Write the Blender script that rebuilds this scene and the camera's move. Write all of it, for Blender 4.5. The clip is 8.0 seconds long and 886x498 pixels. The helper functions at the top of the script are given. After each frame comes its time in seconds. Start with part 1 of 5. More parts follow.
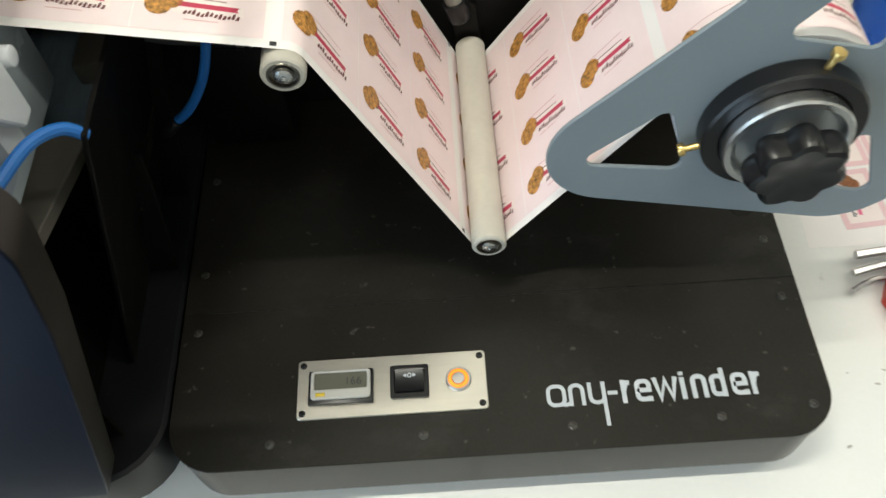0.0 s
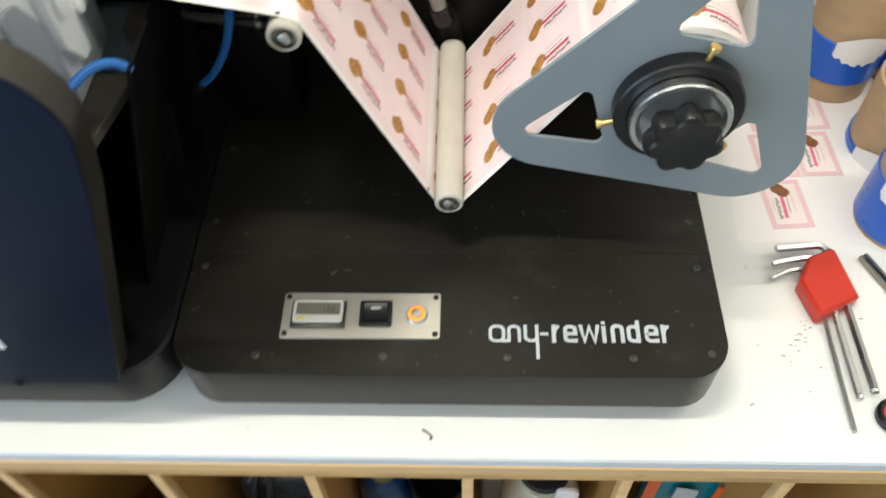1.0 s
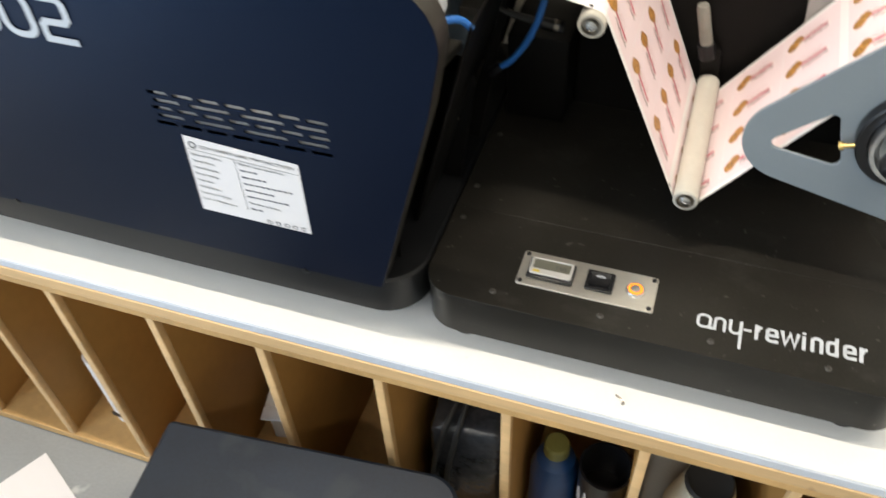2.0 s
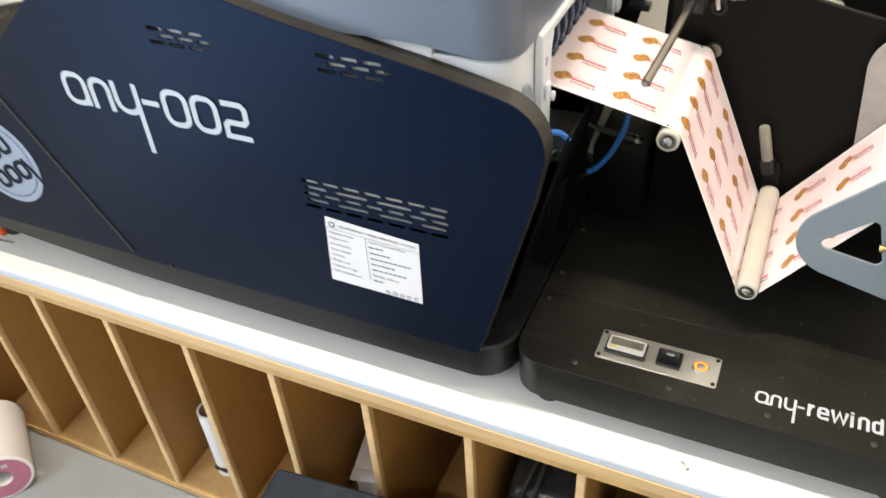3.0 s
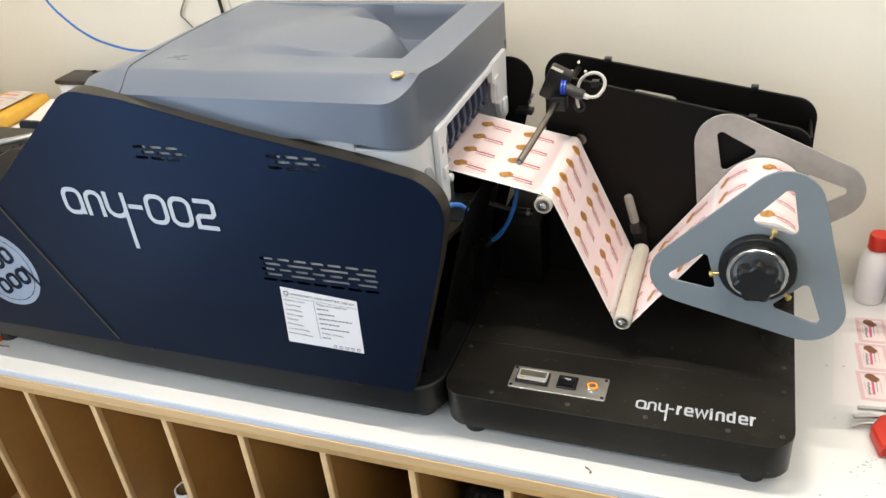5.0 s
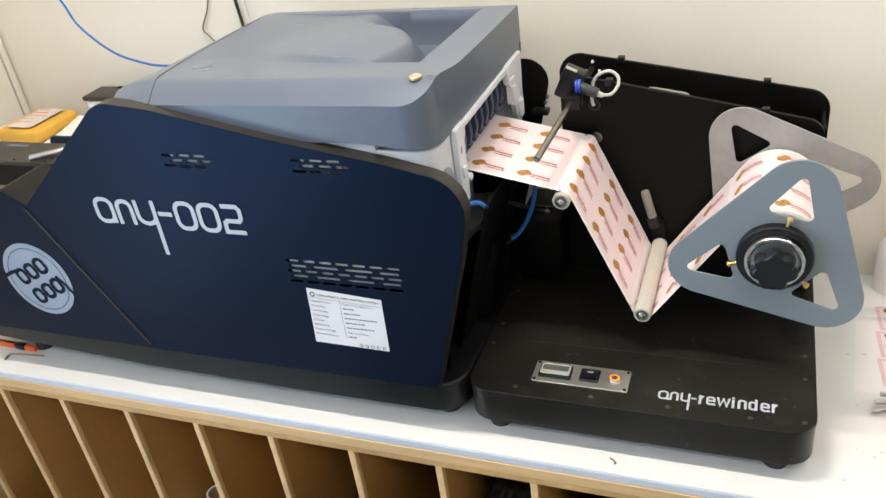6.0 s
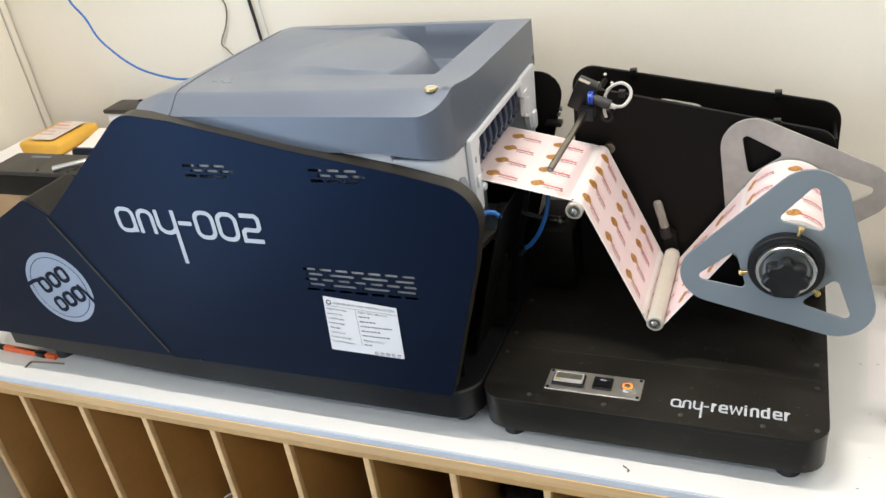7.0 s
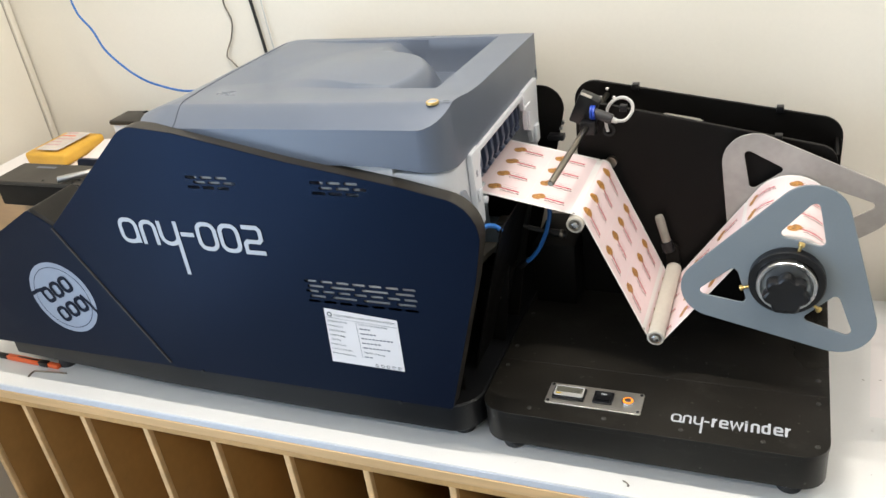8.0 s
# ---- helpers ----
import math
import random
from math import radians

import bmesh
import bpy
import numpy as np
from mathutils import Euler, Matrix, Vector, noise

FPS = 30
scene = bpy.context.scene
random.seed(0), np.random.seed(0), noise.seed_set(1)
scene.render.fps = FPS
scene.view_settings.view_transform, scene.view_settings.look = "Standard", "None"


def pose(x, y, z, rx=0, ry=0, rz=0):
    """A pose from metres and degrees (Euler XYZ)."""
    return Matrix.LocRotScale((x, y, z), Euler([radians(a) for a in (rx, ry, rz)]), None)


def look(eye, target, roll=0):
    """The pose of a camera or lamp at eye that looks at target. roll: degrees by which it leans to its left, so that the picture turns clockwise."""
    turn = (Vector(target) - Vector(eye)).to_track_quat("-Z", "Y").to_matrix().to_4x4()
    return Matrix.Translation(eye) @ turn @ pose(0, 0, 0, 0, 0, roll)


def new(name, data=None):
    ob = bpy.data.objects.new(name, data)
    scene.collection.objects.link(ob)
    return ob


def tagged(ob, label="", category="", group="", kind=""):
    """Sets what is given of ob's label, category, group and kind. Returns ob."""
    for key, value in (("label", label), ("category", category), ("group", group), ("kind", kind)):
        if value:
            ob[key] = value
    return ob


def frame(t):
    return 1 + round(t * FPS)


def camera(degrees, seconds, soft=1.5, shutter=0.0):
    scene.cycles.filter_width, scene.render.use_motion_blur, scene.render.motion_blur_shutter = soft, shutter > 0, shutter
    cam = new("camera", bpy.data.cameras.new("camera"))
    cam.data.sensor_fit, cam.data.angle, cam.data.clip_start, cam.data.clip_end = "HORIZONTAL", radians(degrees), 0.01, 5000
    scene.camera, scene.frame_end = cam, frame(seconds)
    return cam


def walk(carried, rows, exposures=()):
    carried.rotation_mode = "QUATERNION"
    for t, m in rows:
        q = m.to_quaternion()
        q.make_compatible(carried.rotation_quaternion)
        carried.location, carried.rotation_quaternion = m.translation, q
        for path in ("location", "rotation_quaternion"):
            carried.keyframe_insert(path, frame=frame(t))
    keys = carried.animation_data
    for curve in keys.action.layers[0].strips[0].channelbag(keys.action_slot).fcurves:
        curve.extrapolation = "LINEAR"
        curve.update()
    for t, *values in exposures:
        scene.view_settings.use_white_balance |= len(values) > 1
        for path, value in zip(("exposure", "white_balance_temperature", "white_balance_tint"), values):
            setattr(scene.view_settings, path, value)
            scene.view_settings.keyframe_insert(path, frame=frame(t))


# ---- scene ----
cam = camera(56.5, 8.0, shutter=0.5)
PATH = [
    (0, (0.212, -0.193, 0.656), (0.197, 0.893, -1.024), -4.4),
    (0.5, (0.223, -0.262, 0.697), (0.235, 0.896, -0.934), -3.5),
    (1, (0.26, -0.325, 0.713), (0.193, 0.853, -0.902), -2.4),
    (1.5, (0.267, -0.436, 0.711), (-0.035, 0.79, -0.84), -4.1),
    (2, (0.223, -0.503, 0.742), (-0.265, 0.759, -0.731), -3.4),
    (3.5, (0.263, -0.703, 0.86), (-0.483, 0.708, -0.345), -5.1),
    (4, (0.313, -0.765, 0.881), (-0.467, 0.687, -0.251), -5.7),
    (4.5, (0.358, -0.813, 0.891), (-0.304, 0.748, -0.17), -4.7),
    (6, (0.384, -0.872, 0.889), (-0.315, 0.704, -0.125), -8.2),
    (6.5, (0.389, -0.889, 0.886), (-0.33, 0.695, -0.101), -8.5),
    (7, (0.388, -0.891, 0.891), (-0.342, 0.693, -0.089), -8.5),
    (7.5, (0.395, -0.888, 0.892), (-0.346, 0.698, -0.075), -8.3),
    (8, (0.396, -0.889, 0.893), (-0.35, 0.703, -0.061), -8.3),
]
EXPOSURES = [(0.0, -0.26, 6500, 1), (0.5, -0.18, 6500, 3), (1.0, 0.0, 6550, 4), (1.5, 0.07, 6800, 6), (2.0, 0.18, 6900, 9), (3.5, 0.40, 6950, 10), (4.0, 0.37, 6850, 10), (4.5, 0.13, 6800, 10), (6.0, 0.03, 6600, 10), (8.0, 0.03, 6550, 10)]
walk(cam, [(t, look(eye, target, roll)) for t, eye, target, roll in PATH], EXPOSURES)

# ---- world and light ----
LAMP_COLOR = (1.0, 0.93, 0.84)
LAMPS = ((-0.15, -0.080, 24.0, 0.55), (1.35, -0.080, 12.0, 1.2), (-0.15, -1.6, 9.0, 1.2), (1.35, -1.6, 7.0, 1.2))
# strength and tint of the cool fill from the added side window
ADDED_WINDOW_POWER, ADDED_WINDOW_COLOR = 45.0, (0.60, 0.77, 1.0)
world = bpy.data.worlds.new("world")
scene.world = world
world.use_nodes = True
world.node_tree.nodes["Background"].inputs[0].default_value = (0.9, 0.95, 1.0, 1)
world.node_tree.nodes["Background"].inputs[1].default_value = 0.15


# ---- materials ----
def mat(name, color, rough=0.5, metal=0.0, vary=0.12, scale=12.0, fine=220.0, bump=0.05, coat=0.0, spots=None, stretch=(1, 1, 1), spec=0.5, smear=None):
    """A procedural surface: two scales of tone, roughness variation, fine relief and sparse specks."""
    m = bpy.data.materials.new(name)
    m.use_nodes = True
    nt = m.node_tree
    b = nt.nodes["Principled BSDF"]
    tc = nt.nodes.new("ShaderNodeTexCoord")
    mp = nt.nodes.new("ShaderNodeMapping")
    mp.inputs["Scale"].default_value = stretch
    nt.links.new(tc.outputs["Object"], mp.inputs["Vector"])
    big, small = nt.nodes.new("ShaderNodeTexNoise"), nt.nodes.new("ShaderNodeTexNoise")
    for n, s in ((big, scale), (small, fine)):
        n.inputs["Scale"].default_value = s
        n.inputs["Detail"].default_value = 5
        nt.links.new(mp.outputs[0], n.inputs["Vector"])
    mix = nt.nodes.new("ShaderNodeMath")
    mix.operation = "MULTIPLY_ADD"
    nt.links.new(small.outputs[0], mix.inputs[0])
    mix.inputs[1].default_value = 0.4
    nt.links.new(big.outputs[0], mix.inputs[2])
    rng = nt.nodes.new("ShaderNodeMapRange")
    rng.inputs["From Min"].default_value, rng.inputs["From Max"].default_value = 0.45, 0.95
    rng.inputs["To Min"].default_value, rng.inputs["To Max"].default_value = 1 - vary, 1 + vary
    nt.links.new(mix.outputs[0], rng.inputs[0])
    hsv = nt.nodes.new("ShaderNodeHueSaturation")
    hsv.inputs["Color"].default_value = (*color, 1)
    nt.links.new(rng.outputs[0], hsv.inputs["Value"])
    out = hsv.outputs[0]
    if spots:
        amount, tone, size = spots
        sp = nt.nodes.new("ShaderNodeTexNoise")
        sp.inputs["Scale"].default_value, sp.inputs["Detail"].default_value = size, 3
        nt.links.new(tc.outputs["Object"], sp.inputs["Vector"])
        rr = nt.nodes.new("ShaderNodeMapRange")
        rr.inputs["From Min"].default_value, rr.inputs["From Max"].default_value = amount, amount + 0.06
        rr.inputs["To Max"].default_value = 0.7
        nt.links.new(sp.outputs[0], rr.inputs[0])
        mx = nt.nodes.new("ShaderNodeMix")
        mx.data_type = "RGBA"
        nt.links.new(rr.outputs[0], mx.inputs[0])
        nt.links.new(out, mx.inputs[6])
        mx.inputs[7].default_value = (*tone, 1)
        out = mx.outputs[2]
    if smear:
        amount, tone, size, along = smear
        sm = nt.nodes.new("ShaderNodeMapping")
        sm.inputs["Scale"].default_value = along
        nt.links.new(tc.outputs["Object"], sm.inputs["Vector"])
        sn = nt.nodes.new("ShaderNodeTexNoise")
        sn.inputs["Scale"].default_value, sn.inputs["Detail"].default_value, sn.inputs["Roughness"].default_value = size, 7, 0.68
        nt.links.new(sm.outputs[0], sn.inputs["Vector"])
        sr = nt.nodes.new("ShaderNodeMapRange")
        sr.inputs["From Min"].default_value, sr.inputs["From Max"].default_value = amount, amount + 0.22
        sr.inputs["To Max"].default_value = 0.75
        nt.links.new(sn.outputs[0], sr.inputs[0])
        ms = nt.nodes.new("ShaderNodeMix")
        ms.data_type = "RGBA"
        nt.links.new(sr.outputs[0], ms.inputs[0])
        nt.links.new(out, ms.inputs[6])
        ms.inputs[7].default_value = (*tone, 1)
        out = ms.outputs[2]
    nt.links.new(out, b.inputs["Base Color"])
    rg = nt.nodes.new("ShaderNodeMapRange")
    rg.inputs["From Min"].default_value, rg.inputs["From Max"].default_value = 0.3, 0.7
    rg.inputs["To Min"].default_value, rg.inputs["To Max"].default_value = rough * 0.85, min(1, rough * 1.15)
    nt.links.new(big.outputs[0], rg.inputs[0])
    nt.links.new(rg.outputs[0], b.inputs["Roughness"])
    b.inputs["Metallic"].default_value = metal
    b.inputs["Specular IOR Level"].default_value = spec
    b.inputs["Coat Weight"].default_value = coat
    if bump:
        bp = nt.nodes.new("ShaderNodeBump")
        bp.inputs["Strength"].default_value, bp.inputs["Distance"].default_value = bump, 0.001
        nt.links.new(small.outputs[0], bp.inputs["Height"])
        nt.links.new(bp.outputs[0], b.inputs["Normal"])
    return m


def glow(name, color, strength):
    m = bpy.data.materials.new(name)
    m.use_nodes = True
    b = m.node_tree.nodes["Principled BSDF"]
    b.inputs["Base Color"].default_value = (*color, 1)
    b.inputs["Emission Color"].default_value = (*color, 1)
    b.inputs["Emission Strength"].default_value = strength
    return m


M_WHITE_TOP = mat("white_laminate", (0.77, 0.77, 0.755), 0.42, vary=0.03, scale=5, bump=0.02, spots=(0.73, (0.45, 0.43, 0.40), 26))
M_EDGE = mat("edge_band", (0.60, 0.63, 0.68), 0.5, vary=0.05)
M_PLY = mat("plywood", (0.55, 0.33, 0.13), 0.6, vary=0.22, scale=9, fine=90, bump=0.15, stretch=(1, 1, 0.12))
M_PLY_EDGE = mat("plywood_edge", (0.66, 0.43, 0.21), 0.6, vary=0.22, scale=14, fine=120, bump=0.2, stretch=(0.06, 1, 1), spots=(0.70, (0.40, 0.22, 0.10), 16))
M_MDF = mat("hardboard", (0.36, 0.185, 0.05), 0.55, vary=0.14, scale=5, fine=60, bump=0.05)
M_FLOOR = mat("grey_floor", (0.30, 0.31, 0.31), 0.6, vary=0.14, scale=4, spots=(0.70, (0.6, 0.6, 0.58), 15))
M_WALL = mat("cream_wall", (0.80, 0.76, 0.67), 0.75, vary=0.025, scale=2.2, fine=160, bump=0.08)
M_JOINT = mat("dusty_joint", (0.45, 0.41, 0.35), 0.8, vary=0.2)
M_CEIL = mat("white_ceiling", (0.8, 0.8, 0.78), 0.8, vary=0.03)
M_BLACK = mat("black_powder_coat", (0.0160, 0.0144, 0.0119), 0.30, vary=0.35, scale=6, fine=500, bump=0.06, spots=(0.69, (0.085, 0.080, 0.070), 120), spec=0.21, smear=(0.55, (0.040, 0.037, 0.032), 11, (1, 1.6, 2.5)))
M_BLACK_MATT = mat("black_matt_sheet", (0.0042, 0.0037, 0.0033), 0.5, vary=0.2, bump=0.04, spec=0.16)
M_RUBBER = mat("black_rubber", (0.02, 0.02, 0.02), 0.7, vary=0.2)
M_PLASTIC = mat("black_plastic", (0.007, 0.007, 0.008), 0.32, vary=0.15, bump=0.03, spec=0.4)
M_NAVY = mat("navy_painted_steel", (0.0040, 0.0057, 0.0130), 0.38, vary=0.08, scale=3, fine=700, bump=0.06, spec=0.20, smear=(0.62, (0.012, 0.017, 0.028), 6, (1, 1, 1.8)))
M_NAVY.node_tree.nodes["Principled BSDF"].inputs["Specular Tint"].default_value = (0.13, 0.42, 1.0, 1)
M_TRAY = mat("blue_black_powder_coat", (0.0100, 0.0104, 0.0112), 0.34, vary=0.2, scale=6, fine=500, bump=0.06, spots=(0.72, (0.05, 0.05, 0.05), 110), spec=0.25)
M_SCREW = mat("worn_black_screw", (0.045, 0.042, 0.037), 0.4, vary=0.3, scale=300, bump=0)
M_RIM = mat("dark_edge_trim", (0.022, 0.019, 0.015), 0.42, vary=0.2)
M_SLATE = mat("slate_blue_plastic", (0.118, 0.140, 0.182), 0.32, vary=0.04, scale=6, fine=900, bump=0.06)
M_SLATE_LT = mat("pale_slate_plastic", (0.27, 0.30, 0.35), 0.36, vary=0.03, scale=6, fine=900, bump=0.05)
# dark slate parts; also the shade inside the paper exit, put into the colour
M_SLATE_DK = mat("dark_slate_and_exit_shade", (0.022, 0.030, 0.052), 0.45, vary=0.08)
M_RIB = mat("blue_guide_plastic", (0.045, 0.062, 0.105), 0.4, vary=0.1)
M_PRWHITE = mat("printer_white_plastic", (0.73, 0.75, 0.79), 0.45, vary=0.03, bump=0.03)
M_PAPER = mat("label_paper", (0.82, 0.785, 0.775), 0.5, vary=0.02, bump=0.02)
M_PINK = mat("pink_print", (0.82, 0.675, 0.685), 0.45, vary=0.03, scale=30, bump=0.0)
M_RED = mat("crimson_print", (0.50, 0.045, 0.095), 0.45, vary=0.1, scale=300, bump=0.0)
M_INK = mat("brown_ink", (0.13, 0.035, 0.04), 0.5, vary=0.2, scale=300, bump=0.0)
M_INK_LT = mat("pale_ink", (0.60, 0.36, 0.37), 0.5, vary=0.1, bump=0.0)
M_COOKIE = mat("golden_brown_print", (0.40, 0.19, 0.045), 0.5, vary=0.85, scale=380, fine=1100, bump=0.0)
M_TEAL = mat("blue_grey_cover_plastic", (0.24, 0.30, 0.34), 0.30, vary=0.3, scale=18, stretch=(3, 0.4, 1), bump=0.03)
M_TAN = mat("grey_brown_bracket", (0.105, 0.096, 0.080), 0.5, vary=0.15, scale=20)
M_BEZEL = mat("silver_bezel", (0.47, 0.46, 0.44), 0.35, metal=0.25, vary=0.06, bump=0)
# flat grey that stands in for light showing in the vent slots
M_VENT_LIGHT = mat("grey_vent_light", (0.30, 0.30, 0.29), 0.45, vary=0.15, scale=30, bump=0.02)
M_PALEPINK = mat("pale_pink_print", (0.83, 0.72, 0.70), 0.45, vary=0.03, bump=0)
M_BLACKINK = mat("black_ink", (0.02, 0.02, 0.022), 0.5, vary=0.1, bump=0)
M_MARK = mat("pale_grey_mark", (0.50, 0.53, 0.57), 0.45, vary=0.04, bump=0.0)
M_EMBLEM = mat("dull_blue_grey_print", (0.29, 0.335, 0.42), 0.5, vary=0.05, bump=0.0)
M_STEEL = mat("brushed_steel", (0.66, 0.63, 0.57), 0.34, metal=0.9, vary=0.08, fine=400, stretch=(0.05, 1, 1), bump=0.05)
M_CHROME = mat("chrome", (0.52, 0.52, 0.52), 0.30, metal=1.0, vary=0.05, bump=0.0)
M_RING = mat("turned_aluminium", (0.62, 0.62, 0.62), 0.28, metal=1.0, vary=0.08, bump=0.03)
M_DARKSTEEL = mat("dark_steel", (0.30, 0.27, 0.23), 0.3, metal=1.0, vary=0.2, stretch=(1, 0.1, 1))
M_ROLLER = mat("ivory_roller", (0.50, 0.47, 0.41), 0.55, vary=0.06, scale=40, bump=0.05)
M_DISC = mat("grey_painted_disc", (0.205, 0.236, 0.258), 0.45, vary=0.05, scale=9, fine=500, bump=0.05)
M_DISC_BACK = mat("worn_grey_disc", (0.34, 0.32, 0.30), 0.45, vary=0.16, scale=16, fine=90, bump=0.06, spots=(0.62, (0.17, 0.155, 0.14), 11))
M_LEVER = mat("tan_grey_lever", (0.23, 0.22, 0.19), 0.45, vary=0.15, scale=60)
M_BRASS = mat("brass", (0.72, 0.52, 0.20), 0.3, metal=0.9, vary=0.1, bump=0)
M_BLUE = mat("blue_tube", (0.02, 0.14, 0.46), 0.35, vary=0.05, bump=0)
M_BLUE_PL = mat("blue_plastic", (0.02, 0.07, 0.5), 0.35, vary=0.05, bump=0)
M_WIRE = mat("grey_cable", (0.55, 0.55, 0.53), 0.5, vary=0.05, bump=0)
M_WIRE_BK = mat("black_cable", (0.015, 0.015, 0.015), 0.5, bump=0)
M_ORANGE = mat("orange_plastic", (0.80, 0.13, 0.03), 0.4, vary=0.06, bump=0)
M_REDPL = mat("red_plastic", (0.55, 0.03, 0.015), 0.42, vary=0.08, bump=0.04)
M_YELLOW = mat("yellow_envelope", (0.66, 0.37, 0.045), 0.5, vary=0.1, scale=20)
M_TAG = mat("dull_white_tag", (0.62, 0.56, 0.50), 0.5, vary=0.12, scale=50)
M_CARD = mat("brown_cardboard", (0.46, 0.31, 0.18), 0.7, vary=0.1, scale=18, stretch=(1, 1, 4))
M_TAPE = mat("blue_film", (0.01, 0.11, 0.55), 0.3, vary=0.08, bump=0)
M_LCD = mat("lcd_green_grey", (0.11, 0.108, 0.085), 0.2, vary=0.05, bump=0)
M_GREYPL = mat("light_grey_plastic", (0.5, 0.5, 0.48), 0.4, vary=0.04, bump=0)
M_PACKET = mat("teal_packet", (0.0, 0.20, 0.27), 0.35, vary=0.2)
M_CANVAS = mat("cream_canvas", (0.55, 0.52, 0.42), 0.8, vary=0.12, fine=300, bump=0.2)
M_DENIM = mat("dark_blue_plastic", (0.01, 0.04, 0.12), 0.3, vary=0.2)
M_GREYBOX = mat("grey_cloth", (0.33, 0.32, 0.30), 0.7, vary=0.1)
M_BLUEGREY = mat("pale_blue_plastic", (0.48, 0.54, 0.58), 0.25, vary=0.06)
M_DUSTY = mat("dusty_blue_black", (0.0080, 0.0140, 0.0250), 0.5, vary=0.45, scale=7, spots=(0.60, (0.022, 0.029, 0.037), 11))
M_BISCUIT = mat("dark_biscuit_print", (0.22, 0.085, 0.035), 0.5, vary=0.5, scale=300, bump=0)
M_ROSE = mat("rose_print", (0.70, 0.13, 0.26), 0.45, vary=0.1, bump=0)
M_PINK_DEEP = mat("deep_pink_print", (0.76, 0.52, 0.55), 0.45, vary=0.05, scale=30, bump=0.0)
M_SENSOR = mat("dark_grey_plastic", (0.035, 0.035, 0.037), 0.45)
M_PLUG = mat("grey_cast_metal", (0.40, 0.42, 0.43), 0.35, metal=0.8, vary=0.1)
M_BADGE = mat("yellow_badge", (0.5, 0.36, 0.02), 0.5, bump=0)
M_BAG = mat("smoky_plastic_film", (0.035, 0.038, 0.044), 0.22, vary=0.6, scale=30, fine=140, bump=0.5)
M_OLIVE = mat("olive_plastic", (0.16, 0.15, 0.04), 0.5)
M_SMUDGE = mat("grey_smudge", (0.42, 0.40, 0.37), 0.6)
M_PINKROLL = mat("mauve_paper", (0.45, 0.16, 0.24), 0.5, vary=0.1, scale=40)
M_LAMP = glow("lamp_glow", (1.0, 0.97, 0.92), 6.0)
M_AMBER = glow("amber_glow", (1.0, 0.25, 0.015), 1.0)


# ---- mesh tools ----
def finish(bm, angle=32):
    bmesh.ops.recalc_face_normals(bm, faces=bm.faces)
    for f in bm.faces:
        f.smooth = True
    for e in bm.edges:
        if len(e.link_faces) != 2 or e.calc_face_angle(0) > radians(angle):
            e.smooth = False


def part(name, bm, material, parent=None, label="", angle=32):
    finish(bm, angle)
    me = bpy.data.meshes.new(name)
    bm.to_mesh(me)
    bm.free()
    for m in (material if isinstance(material, (list, tuple)) else [material]):
        me.materials.append(m)
    ob = new(name, me)
    if parent is not None:
        ob.parent = parent
    if label:
        ob["label"] = label
    return ob


def thing(name, label, category, group="", at=(0, 0, 0), turn=0.0):
    ob = new(name)
    ob.empty_display_size = 0.02
    ob.matrix_basis = pose(*at, 0, 0, turn)
    return tagged(ob, label, category, group)


def box(x0, x1, y0, y1, z0, z1, bevel=0.0, seg=2, bm=None):
    b = bm or bmesh.new()
    r = bmesh.ops.create_cube(b, size=1)
    for v in r["verts"]:
        v.co = Vector(((x0 + x1) / 2 + v.co.x * (x1 - x0), (y0 + y1) / 2 + v.co.y * (y1 - y0), (z0 + z1) / 2 + v.co.z * (z1 - z0)))
    if bevel:
        es = list({e for v in r["verts"] for e in v.link_edges})
        bmesh.ops.bevel(b, geom=es, offset=bevel, segments=seg, affect="EDGES", profile=0.5)
    return b


def rounded(points, radii, seg=6):
    """A polygon with rounded corners; radii one number or one for each corner."""
    out, n = [], len(points)
    if not isinstance(radii, (list, tuple)):
        radii = [radii] * n
    for i in range(n):
        p, a, c = Vector(points[i]), Vector(points[i - 1]), Vector(points[(i + 1) % n])
        r = radii[i]
        if r <= 0:
            out.append((p.x, p.y))
            continue
        u, w = (a - p).normalized(), (c - p).normalized()
        half = u.angle(w) / 2
        d = min(r / math.tan(half), (a - p).length * 0.49, (c - p).length * 0.49)
        rr = d * math.tan(half)
        mid = p + (u + w).normalized() * (rr / math.sin(half))
        s, e = p + u * d - mid, p + w * d - mid
        for k in range(seg + 1):
            q = s.lerp(e, k / seg)
            q = mid + (q * (s.length / q.length) if q.length > 1e-9 else s)
            out.append((q.x, q.y))
    return out


def offset_loop(loop, d):
    """The loop moved by d towards its own inside."""
    n = len(loop)
    area = sum(loop[i - 1][0] * loop[i][1] - loop[i][0] * loop[i - 1][1] for i in range(n))
    sign = 1 if area > 0 else -1
    out = []
    for i in range(n):
        p, a, c = Vector(loop[i]), Vector(loop[i - 1]), Vector(loop[(i + 1) % n])
        d1, d2 = (p - a), (c - p)
        d1 = d1.normalized() if d1.length > 1e-9 else d2.normalized()
        d2 = d2.normalized() if d2.length > 1e-9 else d1
        m = (Vector((-d1.y, d1.x)) + Vector((-d2.y, d2.x)))
        m = m.normalized() if m.length > 1e-6 else Vector((-d1.y, d1.x))
        k = max(0.5, m.dot(Vector((-d1.y, d1.x))))
        q = p + m * (sign * d / k)
        out.append((q.x, q.y))
    return out


